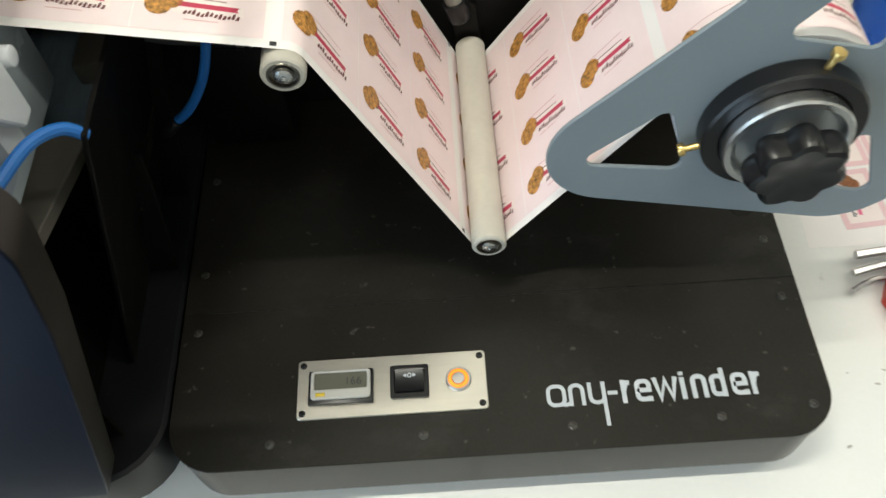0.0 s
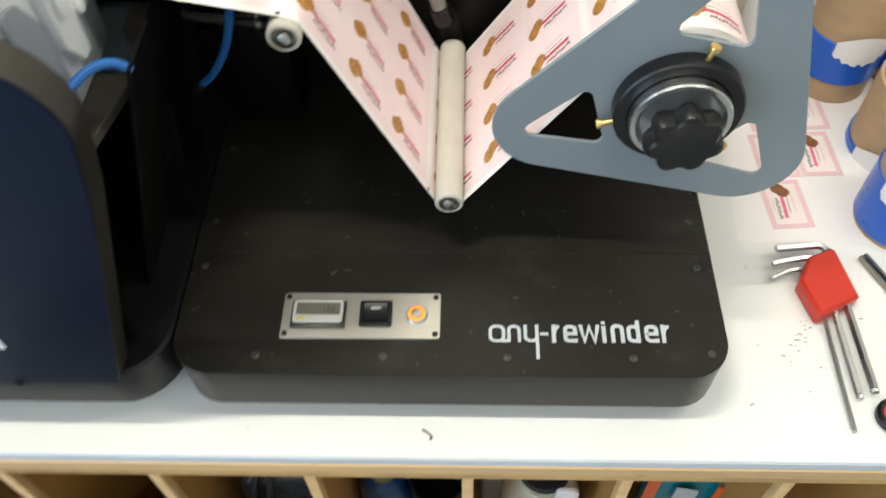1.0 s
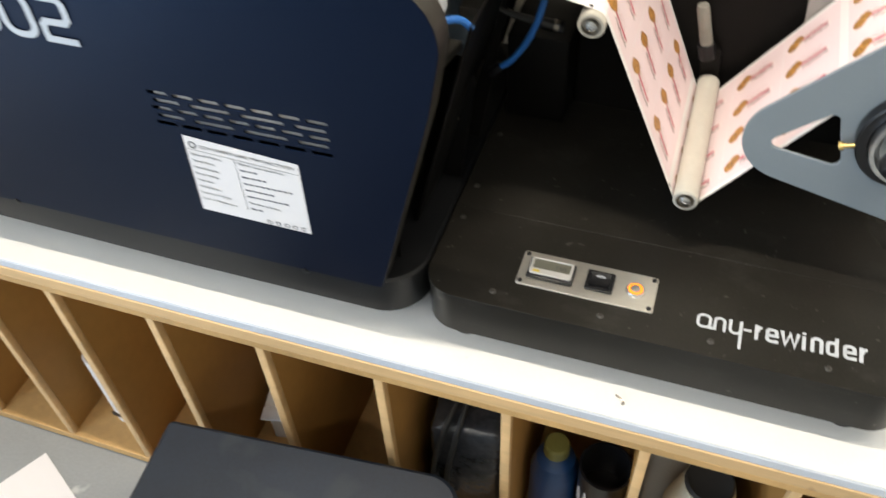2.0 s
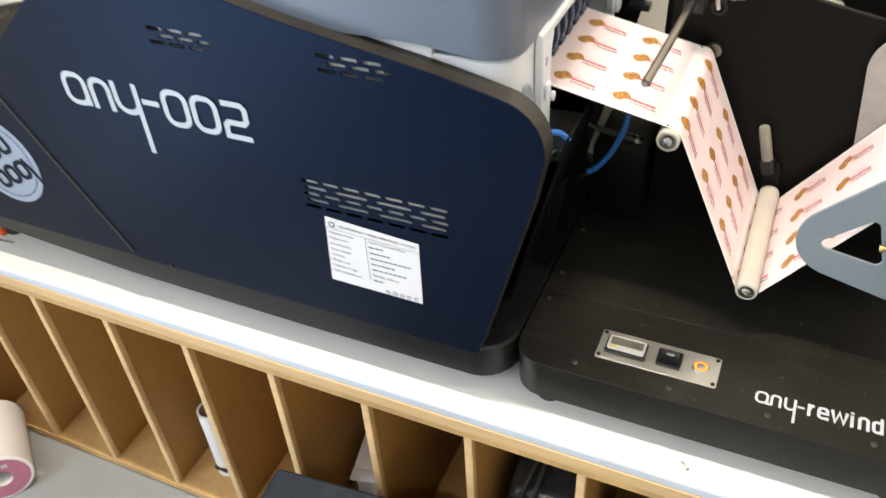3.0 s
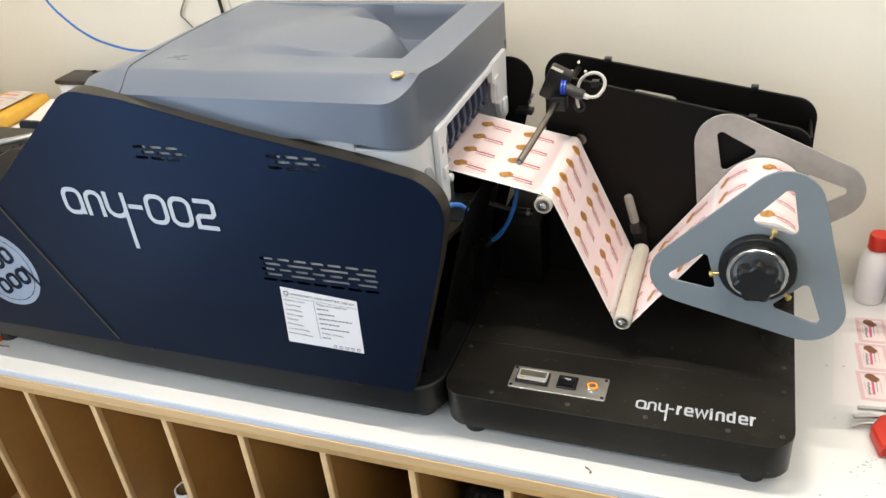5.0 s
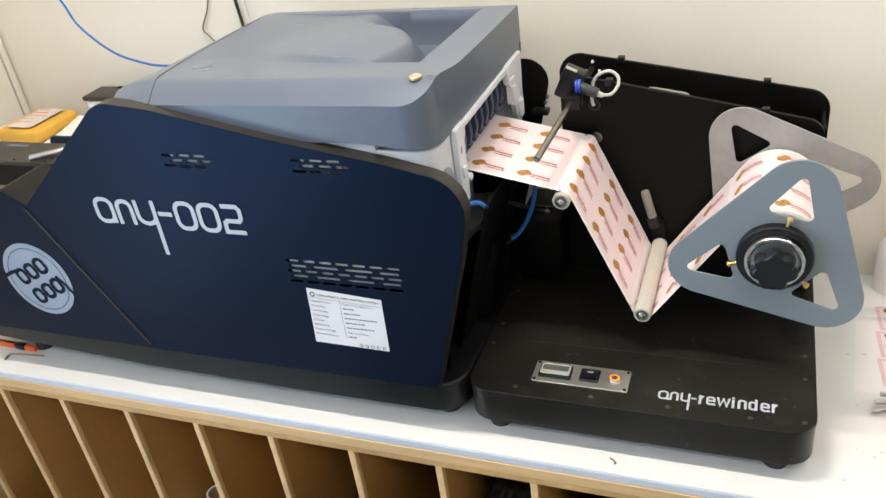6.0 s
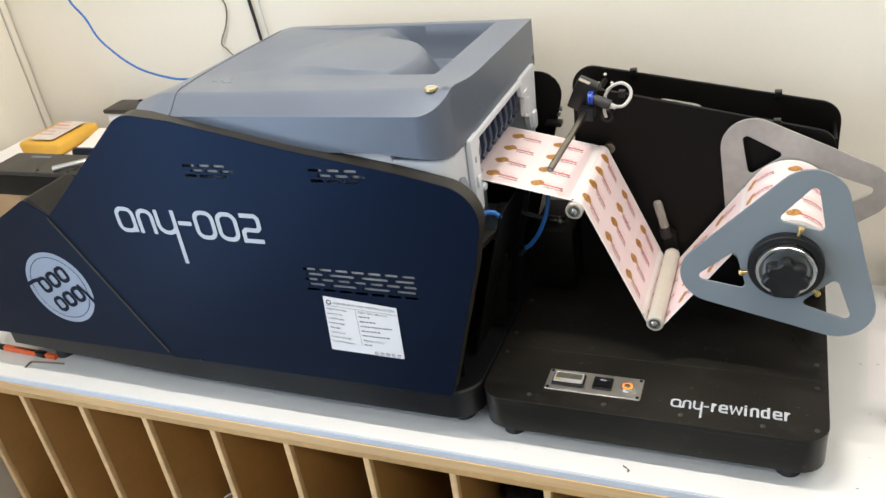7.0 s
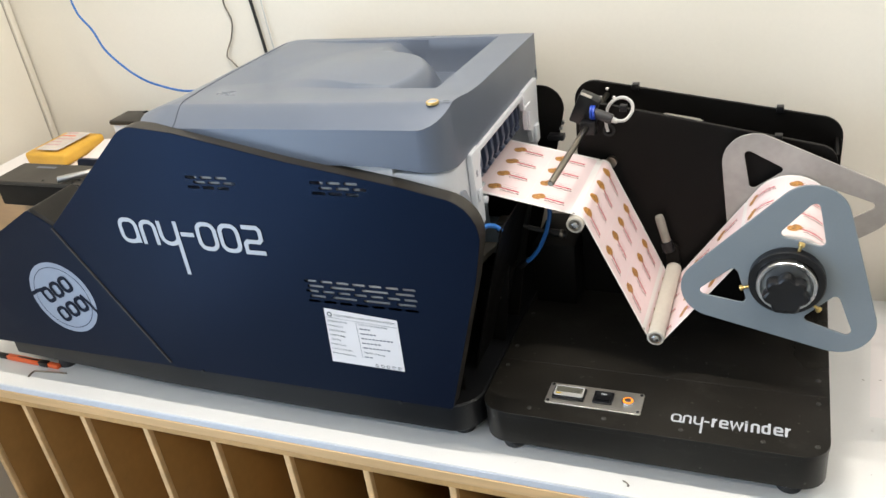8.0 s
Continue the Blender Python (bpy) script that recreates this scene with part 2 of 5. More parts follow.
def clean(loop):
    out = []
    for p in loop:
        if not out or (abs(p[0] - out[-1][0]) + abs(p[1] - out[-1][1])) > 1e-6:
            out.append(p)
    if (abs(out[0][0] - out[-1][0]) + abs(out[0][1] - out[-1][1])) < 1e-6:
        out.pop()
    return out


def plate(outline, holes=(), d0=0.0, d1=0.01, axis="y", bevel=0.0):
    """A sheet with real holes and eased edges: 2D loops filled and given thickness between d0 and d1 along the axis."""
    def put(p, d):
        return {"y": (p[0], d, p[1]), "z": (p[0], p[1], d), "x": (d, p[0], p[1])}[axis]
    b = bmesh.new()
    outline, holes = clean(outline), [clean(h) for h in holes]
    levels = [(d0, bevel), (d0 + bevel, 0.0), (d1 - bevel, 0.0), (d1, bevel)] if bevel else [(d0, 0.0), (d1, 0.0)]
    caps = [[], []]
    for li, loop in enumerate([outline] + holes):
        rings = []
        for d, ins in levels:
            pts = offset_loop(loop, ins if li == 0 else -ins) if ins else loop
            rings.append([b.verts.new(put(p, d)) for p in pts])
        n = len(loop)
        for p, q in zip(rings, rings[1:]):
            for k in range(n):
                b.faces.new((p[k - 1], p[k], q[k], q[k - 1]))
        caps[0].append(rings[0])
        caps[1].append(rings[-1])
    for cap in caps:
        if holes:
            es = [b.edges.get((vs[i - 1], vs[i])) for vs in cap for i in range(len(vs))]
            bmesh.ops.triangle_fill(b, edges=es, use_beauty=True)
        else:
            b.faces.new(cap[0])
    return b


def rod(a, c, r, seg=20, r2=None, bm=None, bevel=0.0):
    b = bm or bmesh.new()
    a, c = Vector(a), Vector(c)
    res = bmesh.ops.create_cone(b, cap_ends=True, segments=seg, radius1=r, radius2=r if r2 is None else r2, depth=(c - a).length)
    if bevel:
        caps = [e for e in {e for v in res["verts"] for e in v.link_edges} if any(len(f.verts) > 4 for f in e.link_faces)]
        res = bmesh.ops.bevel(b, geom=caps, offset=bevel, segments=2, affect="EDGES", profile=0.5)
        vs = b.verts if bm is None else res["verts"]
    else:
        vs = res["verts"]
    m = Matrix.Translation((a + c) / 2) @ (c - a).to_track_quat("Z", "Y").to_matrix().to_4x4()
    bmesh.ops.transform(b, matrix=m, verts=list(vs))
    return b


def lathe(profile, centre=(0, 0, 0), axis="y", seg=40, bm=None):
    """Turns (radius, along) pairs round an axis."""
    b = bm or bmesh.new()
    rings = []
    for r, h in profile:
        ring = []
        for k in range(seg if r > 1e-6 else 1):
            a = 2 * math.pi * k / seg
            u, w = r * math.cos(a), r * math.sin(a)
            co = {"y": (u, h, w), "z": (u, w, h), "x": (h, u, w)}[axis]
            ring.append(b.verts.new(Vector(centre) + Vector(co)))
        rings.append(ring)
    for p, q in zip(rings, rings[1:]):
        for k in range(seg):
            j = (k + 1) % seg
            f = [p[k % len(p)], p[j % len(p)], q[j % len(q)], q[k % len(q)]]
            f = list(dict.fromkeys(f))
            if len(f) > 2:
                b.faces.new(f)
    return b


def smooth_path(points, per=8):
    pts = [Vector(p) for p in points]
    pts = [pts[0] * 2 - pts[1]] + pts + [pts[-1] * 2 - pts[-2]]
    out = []
    for i in range(1, len(pts) - 2):
        a, b, c, d = pts[i - 1:i + 3]
        for k in range(per):
            t = k / per
            out.append(0.5 * (2 * b + (c - a) * t + (2 * a - 5 * b + 4 * c - d) * t * t + (3 * b - a - 3 * c + d) * t ** 3))
    out.append(pts[-2])
    return out


def tube(points, r, seg=8, per=8, bm=None, caps=True):
    """A round cable along a smooth line through the points."""
    b = bm or bmesh.new()
    path = smooth_path(points, per)
    rings, up = [], Vector((0.13, 0.21, 0.97))
    for i, p in enumerate(path):
        d = (path[min(i + 1, len(path) - 1)] - path[max(i - 1, 0)]).normalized()
        u = (up - d * up.dot(d)).normalized()
        w = d.cross(u)
        up = u
        rings.append([b.verts.new(p + (u * math.cos(2 * math.pi * k / seg) + w * math.sin(2 * math.pi * k / seg)) * r) for k in range(seg)])
    for p, q in zip(rings, rings[1:]):
        for k in range(seg):
            b.faces.new((p[k - 1], p[k], q[k], q[k - 1]))
    if caps:
        b.faces.new(rings[0])
        b.faces.new(list(reversed(rings[-1])))
    return b


def stroke(points, width, to3, closed=False, bm=None):
    """A flat band along a 2D line, laid in space by to3(u, v)."""
    b = bm or bmesh.new()
    pts = [Vector(p) for p in points]
    n = len(pts)
    left, right = [], []
    for i in range(n):
        a = pts[i - 1] if (closed or i) else pts[i]
        c = pts[(i + 1) % n] if (closed or i < n - 1) else pts[i]
        d1 = (pts[i] - a).normalized() if (pts[i] - a).length > 1e-9 else (c - pts[i]).normalized()
        d2 = (c - pts[i]).normalized() if (c - pts[i]).length > 1e-9 else d1
        d = (d1 + d2).normalized()
        nrm = Vector((-d.y, d.x)) * (width / 2 / max(0.5, d.dot(d1)))
        left.append(b.verts.new(to3(*(pts[i] + nrm))))
        right.append(b.verts.new(to3(*(pts[i] - nrm))))
    for i in range(n if closed else n - 1):
        j = (i + 1) % n
        b.faces.new((left[i], left[j], right[j], right[i]))
    return b


def flat(points, to3, bm=None):
    b = bm or bmesh.new()
    b.faces.new([b.verts.new(to3(*p)) for p in points])
    return b


def ellipse(cx, cy, rx, ry, n=14, turn=0.0):
    c, s = math.cos(turn), math.sin(turn)
    out = []
    for k in range(n):
        a = 2 * math.pi * k / n
        u, w = rx * math.cos(a), ry * math.sin(a)
        out.append((cx + u * c - w * s, cy + u * s + w * c))
    return out


def words(text, size, m, material, parent, name="lettering", align="LEFT"):
    """Built-in lettering turned into a flat mesh at the pose m."""
    cu = bpy.data.curves.new(name, "FONT")
    cu.body, cu.size, cu.align_x = text, size, align
    cu.dimensions, cu.fill_mode = "2D", "FRONT"
    tmp = bpy.data.objects.new(name, cu)
    scene.collection.objects.link(tmp)
    dg = bpy.context.evaluated_depsgraph_get()
    me = bpy.data.meshes.new_from_object(tmp.evaluated_get(dg))
    bpy.data.objects.remove(tmp)
    bpy.data.curves.remove(cu)
    me.transform(m)
    me.materials.clear()
    me.materials.append(material)
    ob = new(name, me)
    ob.parent = parent
    return ob


# ---- the room ----
WALL_Y, WALL_X, FLOOR_Z, CEIL_Z = 0.535, -1.268, -0.51, 2.0


def struct(name, bm, material, label):
    return tagged(part(name, bm, material), label, kind="structure")


struct("floor", box(WALL_X - 0.1, 3.2, -3.6, WALL_Y + 0.1, FLOOR_Z - 0.1, FLOOR_Z), M_FLOOR, "grey painted concrete floor with scuffs and specks")
struct("wall_north", box(WALL_X - 0.1, 3.2, WALL_Y, WALL_Y + 0.1, FLOOR_Z, CEIL_Z), M_WALL, "plain cream painted wall behind the bench")
# unseen window, added for cool fill and a sheen on the navy panels
WIN = [(-2.3, FLOOR_Z + 0.06), (-0.72, FLOOR_Z + 0.06), (-0.72, 1.6), (-2.3, 1.6)]
struct("wall_west", plate([(-3.6, FLOOR_Z), (WALL_Y, FLOOR_Z), (WALL_Y, CEIL_Z), (-3.6, CEIL_Z)], [WIN], WALL_X - 0.1, WALL_X, "x"), M_WALL, "cream painted side wall with an opening for the added window")
win = tagged(new("added_window"), "unseen white-framed full-height window added to the side wall as cool fill", kind="structure")
WZ = FLOOR_Z + 0.11
part("added_window_frame", plate(WIN, [[(-2.25, WZ), (-1.54, WZ), (-1.54, 1.55), (-2.25, 1.55)], [(-1.49, WZ), (-0.77, WZ), (-0.77, 1.55), (-1.49, 1.55)]], WALL_X - 0.075, WALL_X - 0.03, "x", 0.003), M_CEIL, win)
d = bpy.data.lights.new("added_window_light", "AREA")
d.shape, d.size, d.size_y, d.energy, d.color = "RECTANGLE", 1.5, 1.95, ADDED_WINDOW_POWER, ADDED_WINDOW_COLOR
new("added_window_light", d).matrix_basis = look((WALL_X - 0.02, -1.51, 0.575), (WALL_X + 1.0, -1.51, 0.575))
struct("wall_east", box(3.2, 3.3, -3.6, WALL_Y + 0.1, FLOOR_Z, CEIL_Z), M_WALL, "cream painted wall closing the room")
struct("wall_south", box(WALL_X - 0.1, 3.3, -3.7, -3.6, FLOOR_Z, CEIL_Z), M_WALL, "cream painted wall closing the room")
struct("ceiling", box(WALL_X - 0.1, 3.3, -3.7, WALL_Y + 0.1, CEIL_Z, CEIL_Z + 0.1), M_CEIL, "plain white ceiling")
trim = struct("trim", box(WALL_X, WALL_X + 0.006, 0.5150, 0.5305, 0.0, CEIL_Z, 0.001), M_WALL, "cream vertical cover strip in the wall corner")
for jy in (0.5134, 0.5322):
    part("joint_line", box(WALL_X + 0.0004, WALL_X + 0.0022, jy - 0.0009, jy + 0.0009, 0.0, CEIL_Z), M_JOINT, trim, "dark open joint")


def ceiling_lamp(x, y, power, sx, sy=0.035):
    t = thing("ceiling_light", "slim white ceiling strip light, switched on", "ceiling light", "ceiling lights", at=(x, y, CEIL_Z - 0.045))
    part("frame", plate([(-sx / 2 - .03, -sy / 2 - .03), (sx / 2 + .03, -sy / 2 - .03), (sx / 2 + .03, sy / 2 + .03), (-sx / 2 - .03, sy / 2 + .03)],
                        [[(-sx / 2, -sy / 2), (sx / 2, -sy / 2), (sx / 2, sy / 2), (-sx / 2, sy / 2)]], 0.0, 0.045, "z"), M_CEIL, t)
    part("diffuser", box(-sx / 2, sx / 2, -sy / 2, sy / 2, 0.012, 0.02), M_LAMP, t)
    d = bpy.data.lights.new("ceiling_lamp", "AREA")
    d.shape, d.size, d.size_y, d.energy, d.color = "RECTANGLE", sx, sy, power, LAMP_COLOR
    o = new("ceiling_lamp", d)
    o.matrix_basis = pose(x, y, CEIL_Z - 0.05, 0, 0, 0)


for lx, ly, lp, ll in LAMPS:
    ceiling_lamp(lx, ly, lp, ll)


# ---- the bench ----
def edge_y(x):
    return -0.0385


bench = thing("workbench", "white laminate bench on plywood pigeonholes with brown dividers", "workbench")
X0, X1 = WALL_X, 1.6
def top_sheet(z0, z1, out):
    return plate([(X0, edge_y(X0) - out), (X1, edge_y(X1) - out), (X1, WALL_Y), (X0, WALL_Y)], (), z0, z1, "z", 0.0008)
part("worktop", top_sheet(-0.003, 0.0, 0.0), M_WHITE_TOP, bench, "white laminate worktop with dark smudges")
part("edge_strip", plate([(X0, edge_y(X0) - 0.0008), (X1, edge_y(X1) - 0.0008), (X1, edge_y(X1) + 0.012), (X0, edge_y(X0) + 0.012)], (), -0.0165, -0.0032, "z", 0.0008), M_EDGE, bench, "pale blue-grey edge strip")
part("core_board", plate([(X0, edge_y(X0) - 0.002), (X1, edge_y(X1) - 0.002), (X1, WALL_Y), (X0, WALL_Y)], (), -0.0365, -0.0168, "z", 0.0012), M_PLY_EDGE, bench, "bare plywood board edge with knots")
part("under_board", plate([(X0, edge_y(X0) - 0.0012), (X1, edge_y(X1) - 0.0012), (X1, WALL_Y), (X0, WALL_Y)], (), -0.0490, -0.0368, "z", 0.0012), M_PLY, bench, "darker lower plywood layer")
part("bottom_board", plate([(X0, edge_y(X0)), (X1, edge_y(X1)), (X1, WALL_Y - .012), (X0, WALL_Y - .012)], (), FLOOR_Z + 0.004, FLOOR_Z + 0.022, "z", 0.001), M_PLY, bench)
part("back_board", box(X0, X1, WALL_Y - 0.011, WALL_Y - 0.002, FLOOR_Z + 0.023, -0.0494), M_MDF, bench, "brown hardboard back")
DIV0, PITCH = -0.962, 0.1525
div_me = None
for k in range(-1, 17):
    x = DIV0 + PITCH * k
    y0 = edge_y(x) + 0.001
    face = part("divider", box(-0.005, 0.005, 0.0, 0.55, FLOOR_Z + 0.023, -0.0494, 0.0008), M_MDF, bench, "brown hardboard divider") if div_me is None else new("divider", div_me)
    div_me = face.data
    face.parent, face.location = bench, (x, y0 + 0.012, 0)
    lip = part("divider_edge", box(-0.0058, 0.0058, 0.0, 0.0115, FLOOR_Z + 0.023, -0.0494, 0.0012), M_PLY_EDGE, bench, "pale plywood front edge") if k == -1 else new("divider_edge", lip_me)
    lip_me = lip.data
    lip.parent, lip.location = bench, (x, y0, 0)

# ---- the rewinder ----
RW, RD, RZ0, RZ = 0.481, 0.50, 0.026, 0.087
rew = thing("label_rewinder", "black steel table-top label rewinder holding a printed web", "rewinder")
foot_pts = rounded([(0, 0), (RW, 0), (RW, RD), (0, RD)], [0.036, 0.036, 0.02, 0.02], 8)
part("base", plate(foot_pts, (), RZ0, RZ - 0.003, "z", 0.003), M_BLACK, rew, "black powder-coated base box with scuffs")
SEAM = 0.128
part("front_cover", plate(rounded([(-0.0009, -0.0009), (RW + 0.0009, -0.0009), (RW + 0.0009, SEAM), (-0.0009, SEAM)], [0.0368, 0.0368, 0.0, 0.0], 8), (), RZ - 0.0085, RZ, "z", 0.0005), M_BLACK, rew, "black folded front cover with dusty scuffs")
part("rear_cover", plate([(-0.0009, SEAM + 0.0002), (RW + 0.0009, SEAM + 0.0002), (RW + 0.0009, RD - .01), (-0.0009, RD - .01)], (), RZ - 0.0085, RZ, "z", 0.0004), M_BLACK, rew)
for fx, fy in ((0.04, 0.035), (RW - 0.045, 0.035), (0.04, 0.44), (RW - 0.045, 0.44)):
    part("rubber_foot", lathe([(0, 0), (0.017, 0), (0.018, 0.004), (0.016, 0.018), (0.012, 0.0265), (0, 0.0265)], (fx, fy, 0), "z", 24), M_RUBBER, rew)


def screw(x, y, z, r, parent, material=M_SCREW):
    s = part("screw", lathe([(0, 0.0012), (r * 0.35, 0.0012), (r * 0.4, 0.0004), (r * 0.55, 0.0004), (r * 0.6, 0.0014), (r * 0.9, 0.0010), (r, 0)], (x, y, z), "z", 16), material, parent)
    return s


for sx, sy in ((0.008 + .004, 0.111), (0.467, 0.111), (0.467, 0.164), (0.012, 0.164), (0.074, 0.017), (0.185, 0.017), (0.292, 0.017), (0.399, 0.017), (0.466, 0.022), (0.012, 0.26), (0.467, 0.26)):
    screw(sx, sy, RZ, 0.0036, rew)

# control panel
cp = part("control_panel", plate(rounded([(0.0925, 0.0335), (0.2335, 0.0335), (0.2335, 0.0805), (0.0925, 0.0805)], 0.003, 4), (), RZ, RZ + 0.0022, "z", 0.0005), M_STEEL, rew, "brushed steel control panel")
for sx in (0.0968, 0.2292):
    for sy in (0.038, 0.076):
        screw(sx, sy, RZ + 0.0022, 0.0026, cp, M_PLASTIC)
PZ = RZ + 0.0022
counter = part("counter", box(0.1015, 0.1495, 0.0425, 0.0695, PZ, PZ + 0.005, 0.0012), M_PLASTIC, rew, "digital counter with grey bezel")
part("counter_bezel", plate(rounded([(0.1035, 0.0455), (0.1478, 0.0455), (0.1478, 0.0682), (0.1035, 0.0682)], 0.003, 4),
                            [rounded([(0.1062, 0.0532), (0.1451, 0.0532), (0.1451, 0.0662), (0.1062, 0.0662)], 0.001, 2)], PZ + 0.005, PZ + 0.0074, "z", 0.0006), M_BEZEL, counter, "light grey bezel")
part("display", box(0.1064, 0.1449, 0.0534, 0.0660, PZ + 0.005, PZ + 0.0064), M_LCD, counter, "grey-green display")
part("badge", box(0.1075, 0.1145, 0.0474, 0.0504, PZ + 0.0074, PZ + 0.0079, 0.0002), M_BADGE, counter, "small yellow badge")
words("166", 0.0085, Matrix.Translation((0.1285, 0.0562, PZ + 0.0068)), M_BLACKINK, counter, "digits")
sw = part("rocker_switch", plate(rounded([(0.162, 0.0445), (0.1905, 0.0445), (0.1905, 0.0705), (0.162, 0.0705)], 0.0015, 3),
                                 [[(0.1655, 0.0485), (0.187, 0.0485), (0.187, 0.0665), (0.1655, 0.0665)]], PZ, PZ + 0.0035, "z", 0.0005), M_PLASTIC, rew, "black three-position rocker switch")
b = bmesh.new()
prof = [(0.0487, 0.001), (0.0487, 0.0055), (0.0575, 0.0032), (0.0663, 0.0055), (0.0663, 0.001)]
va = [b.verts.new((0.1658, y, PZ + z)) for y, z in prof]
vb = [b.verts.new((0.1867, y, PZ + z)) for y, z in prof]
for i in range(5):
    b.faces.new((va[i - 1], va[i], vb[i], vb[i - 1]))
b.faces.new(va)
b.faces.new(list(reversed(vb)))
rock = part("rocker", b, M_PLASTIC, sw)
up3 = lambda z: (lambda u, v: (u, v, z))
part("rocker_mark", flat([(0.1715, 0.0610), (0.1742, 0.0628), (0.1742, 0.0594)], up3(PZ + 0.0056)), M_MARK, sw)
part("rocker_mark", stroke(ellipse(0.1765, 0.0610, 0.0014, 0.0016, 10), 0.0008, up3(PZ + 0.0056), True), M_MARK, sw)
part("rocker_mark", flat([(0.1815, 0.0610), (0.1788, 0.0628), (0.1788, 0.0594)], up3(PZ + 0.0056)), M_MARK, sw)
pb = part("push_button", lathe([(0.0095, 0.0), (0.0095, 0.0025), (0.0088, 0.0035), (0.0078, 0.0035), (0.0076, 0.002)], (0.2125, 0.0572, PZ), "z", 32), M_CHROME, rew, "round lit amber push button with metal collar")
part("light_ring", lathe([(0.0076, 0.002), (0.0074, 0.0034), (0.0052, 0.0036), (0.0050, 0.003)], (0.2125, 0.0572, PZ), "z", 32), M_AMBER, pb, "glowing amber ring")
part("button_cap", lathe([(0.005, 0.003), (0.0046, 0.0042), (0, 0.0046)], (0.2125, 0.0572, PZ), "z", 24), M_CHROME, pb)

# pale mark shapes on the front cover: ring, arch, cup with a long stem, dash, then short bars, rings and arches
def arch(x, y, w, h):
    n = 6
    return [(x, y), (x, y + h - w * 0.4)] + [(x + w / 2 - w / 2 * math.cos(math.pi * k / n), y + h - w * 0.4 + w * 0.4 * math.sin(math.pi * k / n)) for k in range(1, n)] + [(x + w, y + h - w * 0.4), (x + w, y)]


def cup(x, y, w, h):
    return [(px, 2 * y + h - py) for px, py in arch(x, y, w, h)]


def loop_shape(x, y, w, h):
    return rounded([(x, y), (x + w, y), (x + w, y + h), (x, y + h)], min(w, h) * 0.38, 5)


def mark(parent, shapes, width, to3):
    for k, (pts, closed) in enumerate(shapes):
        lifted = lambda u, v, k=k: Vector(to3(u, v)) + (Vector((0, 0, 0.00012 * k)) if to3(0, 0)[2] > 0.01 else Vector((0, -0.00012 * k, 0)))
        part("mark_shape", stroke(pts, width, lifted, closed), M_MARK, parent, "pale grey printed shape")


to3 = up3(RZ + 0.0006)


def ring_open(x, y, w, h):
    """A loop with a middle bar, open at its lower right."""
    r, m = w * 0.36, y + h * 0.50
    loop = rounded([(x + w, m), (x + w, y + h), (x, y + h), (x, y), (x + w, y)], [0, r, r, r, 0], 5)
    return [(x, m)] + loop + [(x + w, y + h * 0.16)]


def hook(x, y, w, h):
    return [(x, y + h * 0.55), (x + w * 0.25, y + h * 0.85), (x + w * 0.6, y + h * 0.98), (x + w, y + h * 0.98)]


BY, UH = 0.0330, 0.0146
mark(rew, [(loop_shape(0.2774, BY, 0.0116, UH), True), ([(0.2874, BY), (0.2905, BY - 0.0002), (0.2932, BY + 0.0012)], False), (arch(0.2936, BY - 0.0014, 0.0090, UH + 0.0014), False),
           (cup(0.3079, BY, 0.0100, UH + 0.0014), False), ([(0.3180, BY + UH + 0.0014), (0.3180, BY - 0.0180)], False), ([(0.3206, BY + 0.0068), (0.3278, BY + 0.0068)], False)], 0.0029, to3)
BB, BH = BY + 0.0004, UH - 0.0006
mark(rew, [([(0.3326, BB - 0.002), (0.3326, BB + BH + 0.002)], False), (hook(0.3330, BB, 0.0046, BH), False), (ring_open(0.3426, BB, 0.0086, BH), False),
           ([(0.3558, BB + BH + 0.002), (0.3591, BB - 0.0005), (0.3635, BB + BH), (0.3678, BB - 0.0005), (0.3712, BB + BH + 0.002)], False),
           ([(0.3760, BB - 0.002), (0.3760, BB + BH + 0.001)], False), ([(0.3760, BB + BH + 0.0026), (0.3760, BB + BH + 0.0054)], False),
           (arch(0.3836, BB - 0.002, 0.0082, BH + 0.003), False), (loop_shape(0.3974, BB, 0.0080, BH), True), ([(0.4054, BB - 0.002), (0.4054, BB + BH + 0.0064)], False),
           (ring_open(0.4126, BB, 0.0086, BH), False), ([(0.4270, BB - 0.002), (0.4270, BB + BH + 0.002)], False), (hook(0.4274, BB, 0.0052, BH), False)], 0.0035, to3)

# upright plates
def slope_z(x):
    return 0.4455 - 0.196 * (x - 0.10)


inner = part("drive_plate", plate(rounded([(0.084, RZ), (0.473, RZ), (0.473, slope_z(0.473)), (0.084, slope_z(0.084))], [0.002, 0.002, 0.03, 0.04], 8), (), 0.348, 0.355, "y", 0.001), M_BLACK_MATT, rew, "black upright drive plate")
slot = rounded([(0.205, 0.342), (0.275, 0.330), (0.275, 0.386), (0.205, 0.398)], 0.010, 5)
outer = part("rear_plate", plate(rounded([(0.064, RZ), (0.481, RZ), (0.481, 0.388), (0.064, 0.459)], [0.002, 0.002, 0.035, 0.035], 10), [slot], 0.425, 0.430, "y", 0.001), M_BLACK_MATT, rew, "black rear cover plate with a hand slot")
part("side_web", box(0.470, 0.474, 0.3555, 0.4245, RZ, 0.36), M_BLACK_MATT, rew)
for cx, cz, cy in ((0.166, 0.4425, 0.4275), (0.388, 0.405, 0.4275), (0.160, slope_z(0.160) - 0.0005, 0.3515), (0.389, slope_z(0.389) - 0.0005, 0.3515)):
    part("edge_clip", box(cx - 0.0055, cx + 0.0055, cy - 0.0065, cy + 0.0065, cz - 0.006, cz + 0.004, 0.001), M_PLASTIC, rew)

